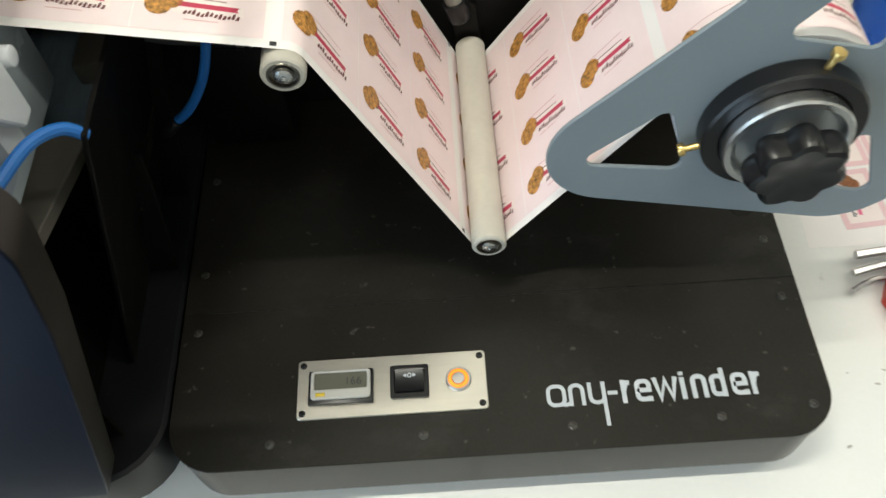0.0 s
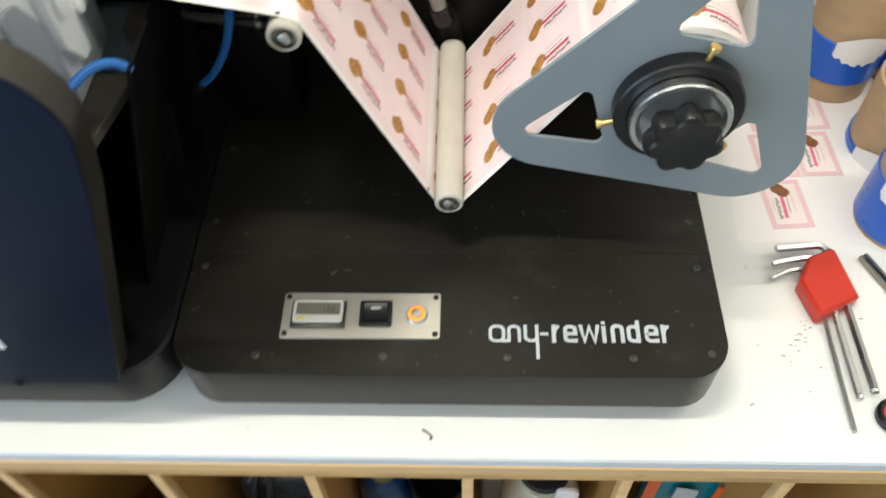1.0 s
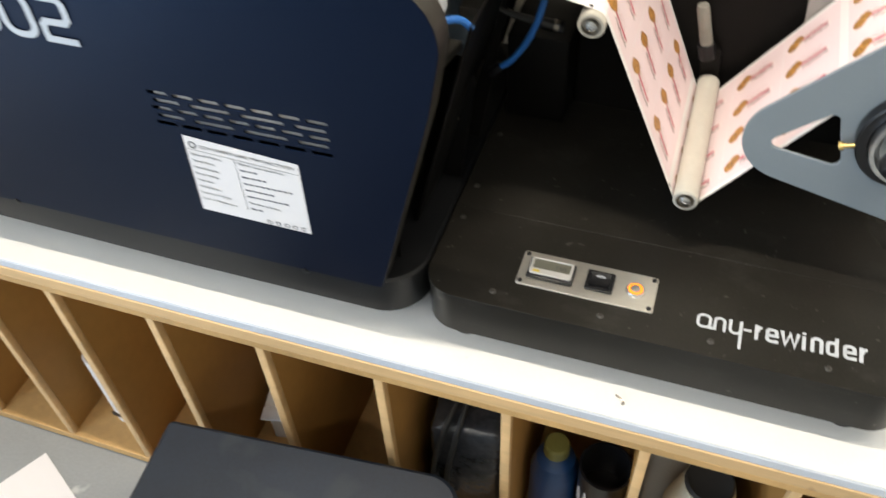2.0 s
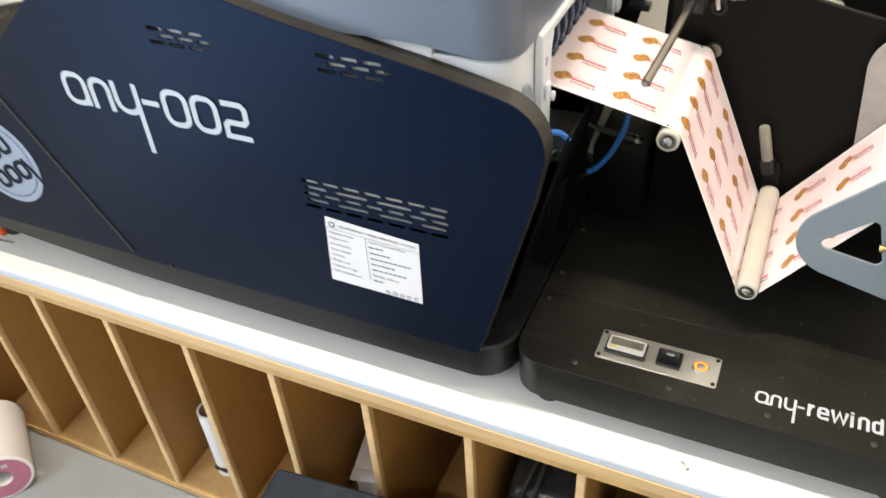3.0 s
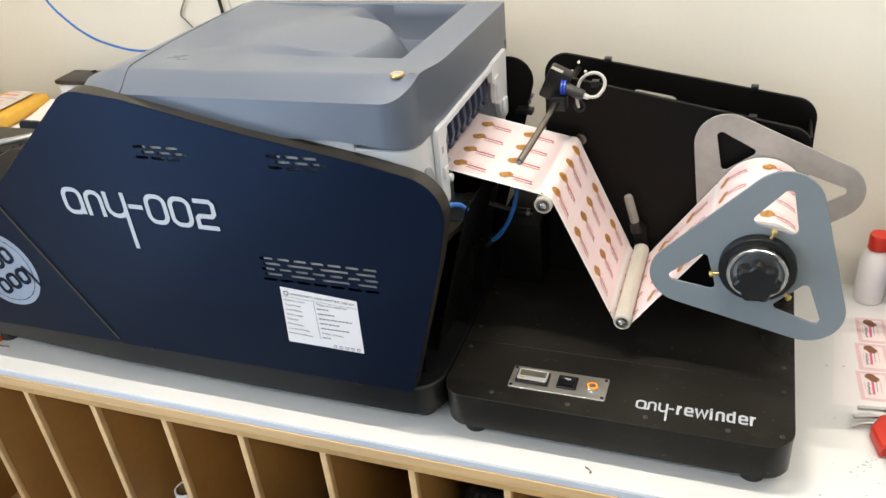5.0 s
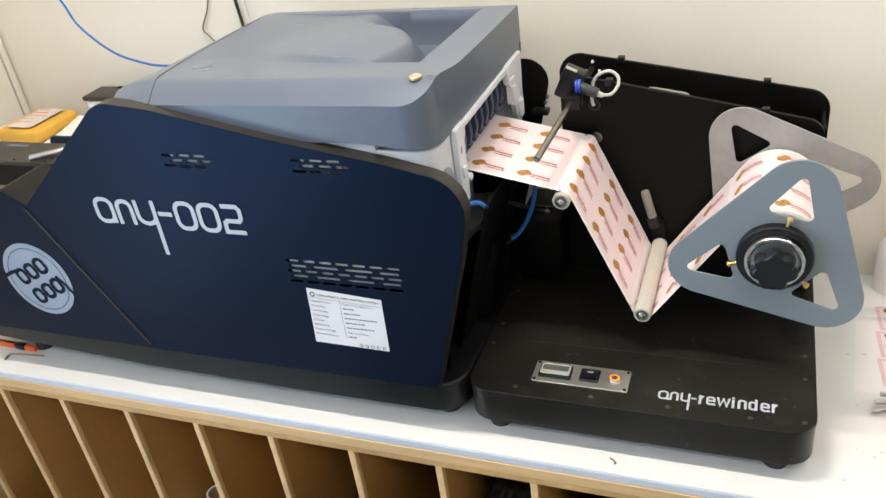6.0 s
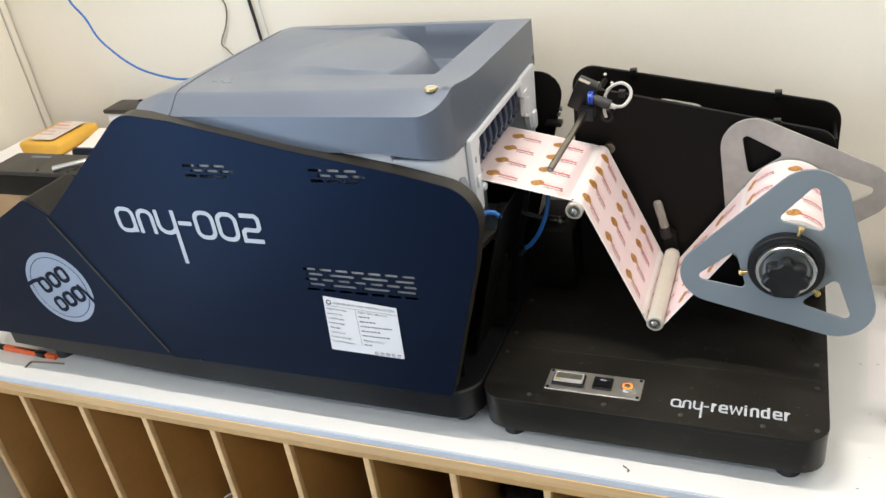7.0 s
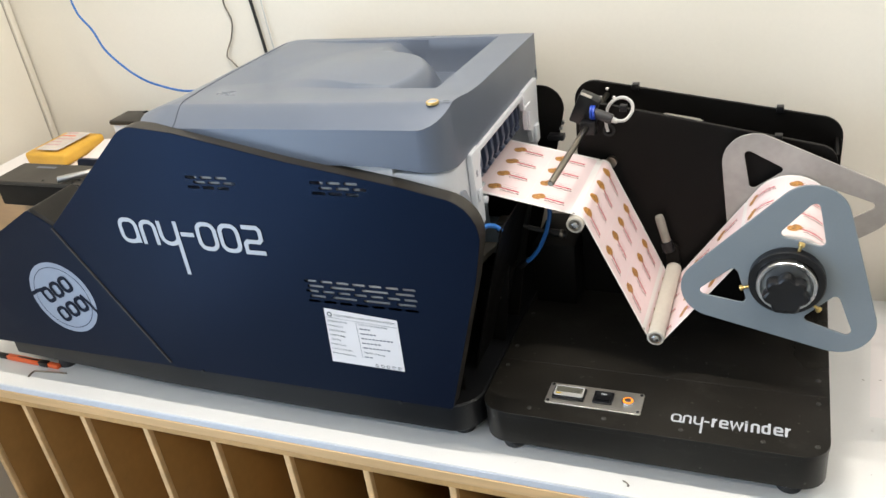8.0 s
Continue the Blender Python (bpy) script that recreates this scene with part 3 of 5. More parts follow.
# made-up block that keeps the gap towards the press dark
part("gap_block", box(0.008, 0.082, 0.300, 0.420, RZ, 0.205, 0.004), M_BLACK_MATT, rew, "plain black block added to darken the gap beside the press")
# rollers
R1, R2, RR = (0.129, 0.338), (0.241, 0.156), 0.0125
YF, YB = 0.1295, 0.322


def roller(name, cx, cz, yb, label):
    r = part(name, lathe([(0.0085, YF), (RR - 0.0012, YF), (RR, YF + 0.0012), (RR, yb - 0.001), (RR - 0.001, yb), (0.0, yb)], (cx, 0, cz), "y", 36), M_ROLLER, rew, label)
    part("bearing", lathe([(0.0095, YF + 0.0004), (0.0092, YF - 0.0002), (0.0080, YF - 0.0002), (0.0078, YF + 0.002), (0.0060, YF + 0.002), (0.0058, YF + 0.0004), (0.0, YF + 0.0004)], (cx, 0, cz), "y", 28), M_DARKSTEEL, r, "steel bearing")
    part("axle_end", lathe([(0.0050, YF + 0.0003), (0.0050, YF - 0.0008), (0.0040, YF - 0.0014), (0.0016, YF - 0.0016), (0.0013, YF - 0.0008), (0.0, YF - 0.0007)], (cx, 0, cz), "y", 24), M_RING, r, "bright axle end")
    part("axle", rod((cx, yb - 0.002, cz), (cx, 0.349, cz), 0.004), M_STEEL, r)
    return r


roller("guide_roller", *R1, 0.336, "ivory guide roller with steel bearing")
roller("dancer_roller", *R2, 0.334, "ivory dancer roller with steel bearing")
arm = part("dancer_arm", plate(rounded([(R2[0] - 0.010, R2[1] - 0.008), (R2[0] + 0.011, R2[1] - 0.006), (R2[0] + 0.006, 0.196), (R2[0] - 0.004, 0.205), (R2[0] - 0.018, 0.200)], 0.006, 5), (), 0.337, 0.344, "y", 0.001), M_BLACK_MATT, rew, "short black dancer arm")
part("arm_clamp", rod((0.2335, 0.333, 0.190), (0.2285, 0.333, 0.208), 0.0098, 20, bevel=0.0015), M_PLASTIC, arm, "black clamp of the dancer arm")
part("arm_handle", lathe([(0, 0.0), (0.0068, 0.0), (0.0072, 0.003), (0.0072, 0.048), (0.0060, 0.052), (0, 0.0525)], (0, 0, 0), "z", 24), M_LEVER, arm, "tan-grey dancer lever tube").matrix_basis = pose(0.2300, 0.333, 0.204, 0, -15, 0)

# sensor on its bar
bar = part("sensor_bar", rod((0.100, 0.124, 0.405), (0.1198, 0.4245, 0.4285), 0.0047, 20, bevel=0.0008), M_DARKSTEEL, rew, "dark steel sensor bar")
part("bar_tip", lathe([(0.0, -0.0012), (0.0022, -0.0012), (0.0024, 0.0005), (0.0043, 0.0005)], (0.0999, 0.1235, 0.405), "y", 18), M_CHROME, bar)
for px, pz in ((0.109, 0.4235), (0.131, 0.4235), (0.120, 0.4385)):
    part("stud", lathe([(0, 0.421), (0.0018, 0.4212), (0.0026, 0.4235), (0.0026, 0.4248)], (px, 0, pz), "y", 14), M_PAPER, rew)
b = box(-0.016, 0.018, -0.014, 0.014, -0.024, 0.024, 0.003)
bmesh.ops.transform(b, matrix=Matrix.Translation((0.1045, 0.327, 0.440)) @ Matrix.Rotation(radians(24), 4, "Y"), verts=b.verts[:])
blk = part("sensor_block", b, M_PLASTIC, rew, "black sensor block")
b = box(-0.014, 0.004, -0.0145, -0.006, 0.0242, 0.0258, 0.0005)
bmesh.ops.transform(b, matrix=Matrix.Translation((0.1045, 0.327, 0.440)) @ Matrix.Rotation(radians(24), 4, "Y"), verts=b.verts[:])
part("bright_strip", b, M_STEEL, blk, "bright metal strip")
part("clamp", box(0.102, 0.126, 0.296, 0.318, 0.407, 0.428, 0.002), M_PLASTIC, rew, "small black bar clamp")
part("locking_nut", lathe([(0.006, 0), (0.0115, 0), (0.0115, 0.003), (0.009, 0.0035), (0.0115, 0.004), (0.0115, 0.0075), (0.006, 0.0075)], (0.117, 0.312, 0.439), "x", 14), M_BLUE_PL, rew, "blue locking nut")
part("sensor_head", rod((0.120, 0.313, 0.439), (0.150, 0.311, 0.428), 0.0082, 20, bevel=0.001), M_SENSOR, rew, "dark grey cylindrical sensor")
part("cable_gland", rod((0.150, 0.311, 0.428), (0.158, 0.3105, 0.4255), 0.0048, 16, r2=0.0036), M_WIRE, rew)
part("sensor_cable", tube([(0.156, 0.311, 0.426), (0.169, 0.316, 0.426), (0.178, 0.326, 0.437), (0.1755, 0.332, 0.449), (0.163, 0.334, 0.4555), (0.148, 0.335, 0.450), (0.138, 0.336, 0.436), (0.135, 0.336, 0.412), (0.137, 0.338, 0.398)], 0.0026, 10), M_WIRE, rew, "light grey looped cable")
part("grommet", lathe([(0.010, 0.3485), (0.010, 0.345), (0.006, 0.345), (0.006, 0.3485)], (0.137, 0, 0.396), "y", 20), M_RUBBER, rew)
part("bar_boss", lathe([(0, 0.3485), (0.009, 0.3485), (0.009, 0.340), (0, 0.340)], (0.140, 0, 0.343), "y", 20), M_DARKSTEEL, rew)

# ---- reel ----
HX, HZ = 0.413, 0.2765
reel = thing("reel", "grey three-lobed reel with black knob winding up printed labels", "reel")


def lobed(turn, rc=0.0935, rl=0.047, n=14):
    """Three rounded lobes joined by straight sides."""
    pts = []
    for k in range(3):
        a = radians(turn + 120 * k)
        cx, cz = HX + rc * math.cos(a), HZ + rc * math.sin(a)
        for i in range(n + 1):
            t = a + radians(-60 + 120 * i / n)
            pts.append((cx + rl * math.cos(t), cz + rl * math.sin(t)))
    return pts


def window(turn):
    out = []
    for k in range(3):
        a = radians(turn + 120 * k)
        ca, sa = math.cos(a), math.sin(a)
        tri = [(0.0585, -0.031), (0.115, -0.004), (0.115, 0.004), (0.0585, 0.031)]
        out.append(rounded([(HX + u * ca - w * sa, HZ + u * sa + w * ca) for u, w in tri], [0.006, 0.008, 0.008, 0.006], 4))
    return out


FT, BT = 196.0, 6.0
bore = [ellipse(HX, HZ, 0.035, 0.035, 32)]
part("front_disc", plate(lobed(FT), window(FT) + bore, 0.131, 0.134, "y", 0.0007), M_DISC, reel, "blue-grey painted front disc with three windows")
part("back_disc", plate(lobed(BT), window(BT) + bore, 0.335, 0.338, "y", 0.0007), M_DISC_BACK, reel, "scuffed bare grey back disc")
col = part("collar", lathe([(0.034, 0.131), (0.0465, 0.131), (0.048, 0.1295), (0.048, 0.118), (0.0465, 0.1165), (0.0385, 0.1165), (0.038, 0.122), (0.034, 0.124)], (HX, 0, HZ), "y", 56), M_PLASTIC, reel, "black plastic collar")
part("metal_ring", lathe([(0.0375, 0.122), (0.0375, 0.1085), (0.0365, 0.107), (0.0330, 0.107), (0.0320, 0.1095), (0.0320, 0.123)], (HX, 0, HZ), "y", 56), M_RING, reel, "turned aluminium ring")
part("core_plug", lathe([(0.0320, 0.1165), (0.0295, 0.116), (0.029, 0.113), (0.012, 0.112), (0.0, 0.112)], (HX, 0, HZ), "y", 48), M_PLUG, reel, "grey metal core plug")
part("spindle", rod((HX, 0.100, HZ), (HX, 0.349, HZ), 0.012, 24), M_STEEL, reel)
b = bmesh.new()
N = 98
rings = []
for y, f in ((0.108, 0.50), (0.105, 0.72), (0.102, 0.93), (0.098, 1.0), (0.089, 1.0), (0.085, 0.94), (0.0835, 0.84), (0.0845, 0.55), (0.0855, 0.3)):
    ring = []
    for k in range(N):
        a = 2 * math.pi * k / N
        lob = (0.5 + 0.5 * math.cos(7 * (a + 0.2))) ** 0.75
        r = 0.0238 * f + 0.0058 * lob * max(0.0, (f - 0.45) / 0.55) + 0.003 * (1 - f)
        ring.append(b.verts.new((HX + r * math.cos(a), y, HZ + r * math.sin(a))))
    rings.append(ring)
for p, q in zip(rings, rings[1:]):
    for k in range(N):
        b.faces.new((p[k - 1], p[k], q[k], q[k - 1]))
b.faces.new(rings[-1])
b.faces.new(list(reversed(rings[0])))
part("knob", b, M_PLASTIC, reel, "black seven-lobed clamping knob")
for k in range(3):
    a = radians(FT + 120 * k)
    ca, sa = math.cos(a), math.sin(a)
    pin = part("thumb_screw", rod((HX + 0.046 * ca, 0.1235, HZ + 0.046 * sa), (HX + 0.056 * ca, 0.1235, HZ + 0.056 * sa), 0.0022, 12), M_BRASS, reel, "small brass thumb screw")
    part("screw_head", rod((HX + 0.056 * ca, 0.1235, HZ + 0.056 * sa), (HX + 0.0605 * ca, 0.1235, HZ + 0.0605 * sa), 0.0042, 14, bevel=0.0008), M_BRASS, pin)

# ---- the web of labels ----
ROLL = 0.059
W0, W1 = 0.1365, 0.3320
roll = thing("label_roll", "roll of pink printed labels wound on the reel core", "label roll")
part("wound_paper", lathe([(0.0375, W0), (ROLL - 0.0006, W0), (ROLL - 0.0002, W0 + 0.0005), (ROLL - 0.0002, W1 - 0.0005), (ROLL - 0.0006, W1), (0.0375, W1)], (HX, 0, HZ), "y", 72), M_PAPER, roll, "wound white label stock")
part("core", lathe([(0.0375, W0 - 0.002), (0.0375, W1 + 0.002), (0.0352, W1 + 0.002), (0.0352, W0 - 0.002), (0.0375, W0 - 0.002)], (HX, 0, HZ), "y", 48), M_CARD, roll, "brown card core")


def tangent(c1, r1, s1, c2, r2, s2):
    """Contact points of the straight run that leaves circle 1 and meets circle 2; s: +1 where it turns clockwise round it."""
    a, c = Vector(c1), Vector(c2)
    d = c - a
    ang = math.atan2(d.y, d.x)
    h = s1 * r1 - s2 * r2
    off = math.asin(h / d.length)
    n = ang + math.pi / 2 - off
    v = Vector((math.cos(n), math.sin(n)))
    return a + v * (s1 * r1), c + v * (s2 * r2)


def arc(c, r, p, q, n, clockwise=True):
    a0, a1 = math.atan2(p.y - c[1], p.x - c[0]), math.atan2(q.y - c[1], q.x - c[0])
    if clockwise and a1 > a0:
        a1 -= 2 * math.pi
    if not clockwise and a1 < a0:
        a1 += 2 * math.pi
    return [Vector((c[0] + r * math.cos(a0 + (a1 - a0) * k / n), c[1] + r * math.sin(a0 + (a1 - a0) * k / n))) for k in range(n + 1)]


rp = RR + 0.0004
start = Vector((-0.125, 0.404))
_, p1 = tangent(start, 1e-6, 1, R1, rp, 1)
q1, p2 = tangent(R1, rp, 1, R2, rp, -1)
q2, p3 = tangent(R2, rp, -1, (HX, HZ), ROLL, 1)
end = Vector((HX + ROLL * math.cos(radians(-150)), HZ + ROLL * math.sin(radians(-150))))
line = [start.lerp(p1, k / 6) for k in range(6)] + arc(R1, rp, p1, q1, 10) + [q1.lerp(p2, k / 8) for k in range(1, 8)] + arc(R2, rp, p2, q2, 10, False) + [q2.lerp(p3, k / 8) for k in range(1, 8)] + arc((HX, HZ), ROLL, p3, end, 44)
S = [0.0]
for a, c in zip(line, line[1:]):
    S.append(S[-1] + (c - a).length)


def web_point(s, y, lift=0.0):
    """The place s along the web, y across it, lift above its printed side."""
    s = max(0.0, min(S[-1] - 1e-6, s))
    i = 0
    while S[i + 1] < s:
        i += 1
    t = (s - S[i]) / (S[i + 1] - S[i])
    p = line[i].lerp(line[i + 1], t)
    def nrm(j):
        d = line[min(j + 1, len(line) - 1)] - line[max(j - 1, 0)]
        return Vector((-d.y, d.x)).normalized()
    n = nrm(i).lerp(nrm(i + 1), t).normalized()
    p = p + n * lift
    return Vector((p.x, y, p.y))


web = thing("label_web", "white label stock printed with rows of pink biscuit labels", "label web")
b = bmesh.new()
grid = [[b.verts.new(web_point(S[i] + (1e-7 if i == 0 else 0), y)) for y in (W0, W0 + 0.05, (W0 + W1) / 2, W1 - 0.05, W1)] for i in range(len(line))]
for p, q in zip(grid, grid[1:]):
    for k in range(4):
        b.faces.new((p[k], p[k + 1], q[k + 1], q[k]))
part("paper", b, M_PAPER, web, "white label stock")


def bent(poly_pts, s0, y0, lift, bm, mat_index=0):
    """Lays a 2D shape on the web, cut finely enough along it to follow the bends."""
    us = [p[0] for p in poly_pts]
    sub = bmesh.new()
    sub.faces.new([sub.verts.new((u, w, 0)) for u, w in poly_pts])
    lo, hi = min(us), max(us)
    n = max(1, int((hi - lo) / 0.004))
    for k in range(1, n):
        u = lo + (hi - lo) * k / n
        bmesh.ops.bisect_plane(sub, geom=sub.verts[:] + sub.edges[:] + sub.faces[:], plane_co=(u, 0, 0), plane_no=(1, 0, 0))
    vm = {v: bm.verts.new(web_point(s0 + v.co.x, y0 + v.co.y, lift)) for v in sub.verts}
    for f in sub.faces:
        nf = bm.faces.new([vm[v] for v in f.verts])
        nf.material_index = mat_index
    sub.free()


LP, LL, LW = 0.0685, 0.0679, 0.0458
COLS = [W0 + 0.0062 + 0.0458 * k for k in range(4)]
LABEL_MATS = [M_PINK, M_COOKIE, M_RED, M_INK, M_INK_LT, M_PALEPINK]


def label_print(lay):
    """The parts of one label's print: lay(shape, lift, index), u along the label, v across."""
    lay([(0.0, 0.0), (LL, 0.0), (LL, LW), (0.0, LW)], 0.00025, 0)
    lay([(0.0190, 0.0150), (0.0300, 0.0125), (0.0420, 0.0120), (0.0545, 0.0118), (0.0570, 0.0150), (0.0560, 0.0215), (0.0460, 0.0258), (0.0240, 0.0282), (0.0190, 0.0250)], 0.00035, 5)
    lay(ellipse(0.0176, 0.0244, 0.0066, 0.0076, 16, 0.5), 0.00045, 1)
    lay(ellipse(0.0120, 0.0196, 0.0072, 0.0080, 16, 0.2), 0.00050, 1)
    lay([(0.0235, 0.0262), (0.0470, 0.0246), (0.0470, 0.0253), (0.0235, 0.0270)], 0.00045, 3)
    lay([(0.0215, 0.0194), (0.0540, 0.0174), (0.0530, 0.0192), (0.0545, 0.0212), (0.0220, 0.0230), (0.0226, 0.0210)], 0.00045, 2)
    for k in range(13):
        u, v = 0.0250 + 0.0023 * k, 0.0134 - 0.00016 * k + 0.0006 * math.sin(k * 1.3)
        up = 0.0018 + 0.0026 * abs(math.sin(k * 2.1 + 0.6))
        lay([(u, v), (u + 0.0017, v - 0.0003), (u + 0.0023, v + up * 0.6), (u + 0.0022, v + up), (u + 0.0010, v + up * 0.8)], 0.00045, 3)
    lay([(0.026, 0.0092), (0.044, 0.0088), (0.044, 0.0094), (0.026, 0.0098)], 0.00045, 4)
    lay([(0.016, 0.0318), (0.048, 0.0309), (0.048, 0.0315), (0.016, 0.0324)], 0.00045, 4)


row, s0 = 0, 0.046
while s0 + LL < S[-1]:
    for y0 in COLS:
        b = bmesh.new()
        label_print(lambda pts, lift, mi, b=b, s0=s0, y0=y0: bent(pts, s0, y0, lift, b, mi))
        part("printed_label", b, LABEL_MATS, web, "pink label with golden biscuits and red ribbon" if row == 0 else "", 80)
    if row % 3 == 0:
        for yy in (W0 + 0.0016, W1 - 0.0046):
            b = bmesh.new()
            bent([(0, 0), (0.0036, 0), (0.0036, 0.003), (0, 0.003)], s0 - 0.006, yy, 0.0004, b)
            part("register_mark", b, M_BLACKINK, web)
    s0 += LP + (0.009 if row % 3 == 2 else 0.0)
    row += 1

# ---- the label press ----
PY = -0.012
press = thing("label_press", "navy and black table-top label press around an office printer", "label press")
PB = rounded([(-0.998, 0.020), (-0.60, 0.000), (-0.30, -0.004), (-0.004, -0.004), (-0.004, 0.455), (-0.998, 0.455)], [0.012, 0.0, 0.0, 0.05, 0.03, 0.02], 8)
part("base", plate(PB, (), 0.033, 0.086, "z", 0.003), M_TRAY, press, "black base tray with rounded corner")
for fx, fy in ((-0.90, 0.05), (-0.05, 0.05), (-0.90, 0.40), (-0.05, 0.40)):
    part("rubber_foot", lathe([(0, 0), (0.018, 0), (0.018, 0.01), (0.013, 0.0335), (0, 0.0335)], (fx, fy, 0), "z", 24), M_RUBBER, press)
SIDE = [(-0.720, 0.353), (-0.502, 0.535), (-0.413, 0.525), (-0.234, 0.486), (-0.069, 0.456), (0.048, 0.429), (0.026, 0.319), (-0.037, 0.087), (-0.558, 0.087), (-0.564, 0.098)]
SIDE_R = [0.004, 0.055, 0.0, 0.0, 0.0, 0.055, 0.0, 0.006, 0.0, 0.0]


def slit(x, z, w, h=0.0042):
    return rounded([(x, z - h / 2), (x + w, z - h / 2), (x + w, z + h / 2), (x, z + h / 2)], h * 0.48, 3)


slits = []
for gx, gz in ((-0.411, 0.4410), (-0.200, 0.4410)):
    for r in range(3):
        for c in range(3):
            slits.append(slit(gx + c * 0.0262 + (0.0125 if r == 1 else 0.0), gz + 0.0080 * r, 0.0205))
for r in range(5):
    x, k = -0.2475 + (0.004 if r % 2 else 0.0), 0
    while x < -0.072:
        w = (0.027, 0.041, 0.043, 0.030)[k % 4] if r % 2 else 0.0205
        slits.append(slit(x, 0.2600 + 0.0088 * r, min(w, -0.064 - x)))
        x += w + (0.0110 if r % 2 else 0.0062)
        k += 1
front = part("front_panel", plate(rounded(SIDE, SIDE_R, 8), slits, PY, PY + 0.0018, "y", 0.0005), M_NAVY, press, "navy painted steel panel with vent slots")


def band(pts, d0, d1, t, close=False):
    """A folded rim of thickness t behind an outline, between depths d0 and d1."""
    b = bmesh.new()
    inn = offset_loop(pts, t)
    n = len(pts)
    rows = []
    for i in range(n):
        rows.append([b.verts.new((q[0], d, q[1])) for q, d in ((pts[i], d0), (pts[i], d1), (inn[i], d1), (inn[i], d0))])
    for i in range(n if close else n - 1):
        p, q = rows[i], rows[(i + 1) % n]
        for k in range(4):
            b.faces.new((p[k - 1], p[k], q[k], q[k - 1]))
    return b


rim = rounded(SIDE, SIDE_R, 8)
part("panel_rim", band(rim, PY + 0.0018, PY + 0.0260, 0.0025, True), M_RIM, press, "dark folded panel edge")
part("inner_liner", plate([(-0.68, 0.36), (-0.48, 0.47), (-0.02, 0.40), (-0.03, 0.095), (-0.54, 0.095)], (), 0.0275, 0.0295, "y"), M_BLACK_MATT, press)
# pale plates behind the slots imitate the light seen in them
for vx, vz, vw, vh in ((-0.398, 0.4460, 0.064, 0.014), (-0.186, 0.4460, 0.060, 0.014), (-0.243, 0.2620, 0.176, 0.035)):
    part("vent_light_plate", box(vx, vx + vw, PY + 0.0034, PY + 0.0050, vz, vz + vh, 0.0005), M_VENT_LIGHT, press, "pale plate standing in for light in the vent slots")

# logo panel at the feeding end
LEFT = [(-0.7225, 0.3525), (-0.768, 0.3800), (-0.868, 0.326), (-1.000, 0.250), (-1.004, 0.110), (-0.985, 0.087), (-0.560, 0.087), (-0.5665, 0.0965)]
LEFT_R = [0.0, 0.008, 0.0, 0.02, 0.02, 0.01, 0.0, 0.0]
lp = part("logo_panel", plate(rounded(LEFT, LEFT_R, 5), (), PY + 0.002, PY + 0.0045, "y", 0.0005), M_NAVY, press, "navy end panel with round pale emblem")
part("feed_cover", plate(rounded(LEFT, LEFT_R, 5), (), PY + 0.0046, 0.105, "y", 0.008), M_BLACK, press, "dark sloping cover of the feed end")
part("seam_strip", plate([(-0.7225, 0.351), (-0.7195, 0.3525), (-0.5605, 0.0985), (-0.5635, 0.097)], (), PY - 0.0022, PY + 0.001, "y"), M_RIM, press, "dark raised seam between the panels")
side3 = lambda d: (lambda u, v: (u, d, v))
e3 = side3(PY + 0.0016)
EX, EZ, ER = -0.764, 0.2075, 0.0725
emb = part("emblem", flat(ellipse(EX, EZ, ER, ER, 56), e3), M_EMBLEM, press, "pale round emblem with dark shapes")
part("emblem_line", stroke(ellipse(EX, EZ, ER * 0.86, ER * 0.86, 48), 0.0012, side3(PY + 0.0012), True), M_NAVY, emb)
EC, ES = math.cos(radians(27)), math.sin(radians(27))


def emblem_shape(k, pts, closed=False, width=0.0072):
    turned = [(EX + u * EC - v * ES, EZ + u * ES + v * EC) for u, v in pts]
    part("emblem_shape", stroke(turned, width, side3(PY + 0.0010 - 0.0001 * k), closed), M_NAVY, emb)


emblem_shape(0, [(-0.074, 0.034), (-0.046, 0.034), (-0.030, 0.031)])
emblem_shape(1, [(0.044, -0.010), (0.050, -0.030), (0.053, -0.056)], width=0.0062)
for k in range(3):
    emblem_shape(2 + k % 2, loop_shape(-0.037 + 0.0285 * k, 0.005, 0.020, 0.026), True)
    emblem_shape(3 - k % 2, loop_shape(-0.036 + 0.0285 * k, -0.038, 0.020, 0.025), True)

# pale mark shapes on the front panel
m3 = side3(PY - 0.0006)
AZ, AH = 0.3375, 0.0425
shapes = [(loop_shape(-0.5690, AZ + 0.002, 0.031, AH - 0.004), True), ([(-0.5380, AZ + AH - 0.012), (-0.5380, AZ)], False), (arch(-0.527, AZ - 0.001, 0.026, AH - 0.002), False),
          (cup(-0.4905, AZ + 0.003, 0.032, AH - 0.003), False), ([(-0.4585, AZ + AH + 0.001), (-0.4585, 0.2865)], False), ([(-0.4515, 0.3595), (-0.4265, 0.3595)], False),
          (loop_shape(-0.4175, AZ, 0.031, AH), True), (loop_shape(-0.3760, AZ, 0.031, AH), True),
          ([(-0.3350, AZ + AH), (-0.3090, AZ + AH), (-0.3045, AZ + AH - 0.005), (-0.3045, AZ + 0.023), (-0.3090, AZ + 0.0185), (-0.3290, AZ + 0.0185), (-0.3335, AZ + 0.014), (-0.3335, AZ), (-0.3010, AZ)], False)]
mark(press, [([(u - 0.0, v) for u, v in pts], c) for pts, c in shapes], 0.0072, m3)

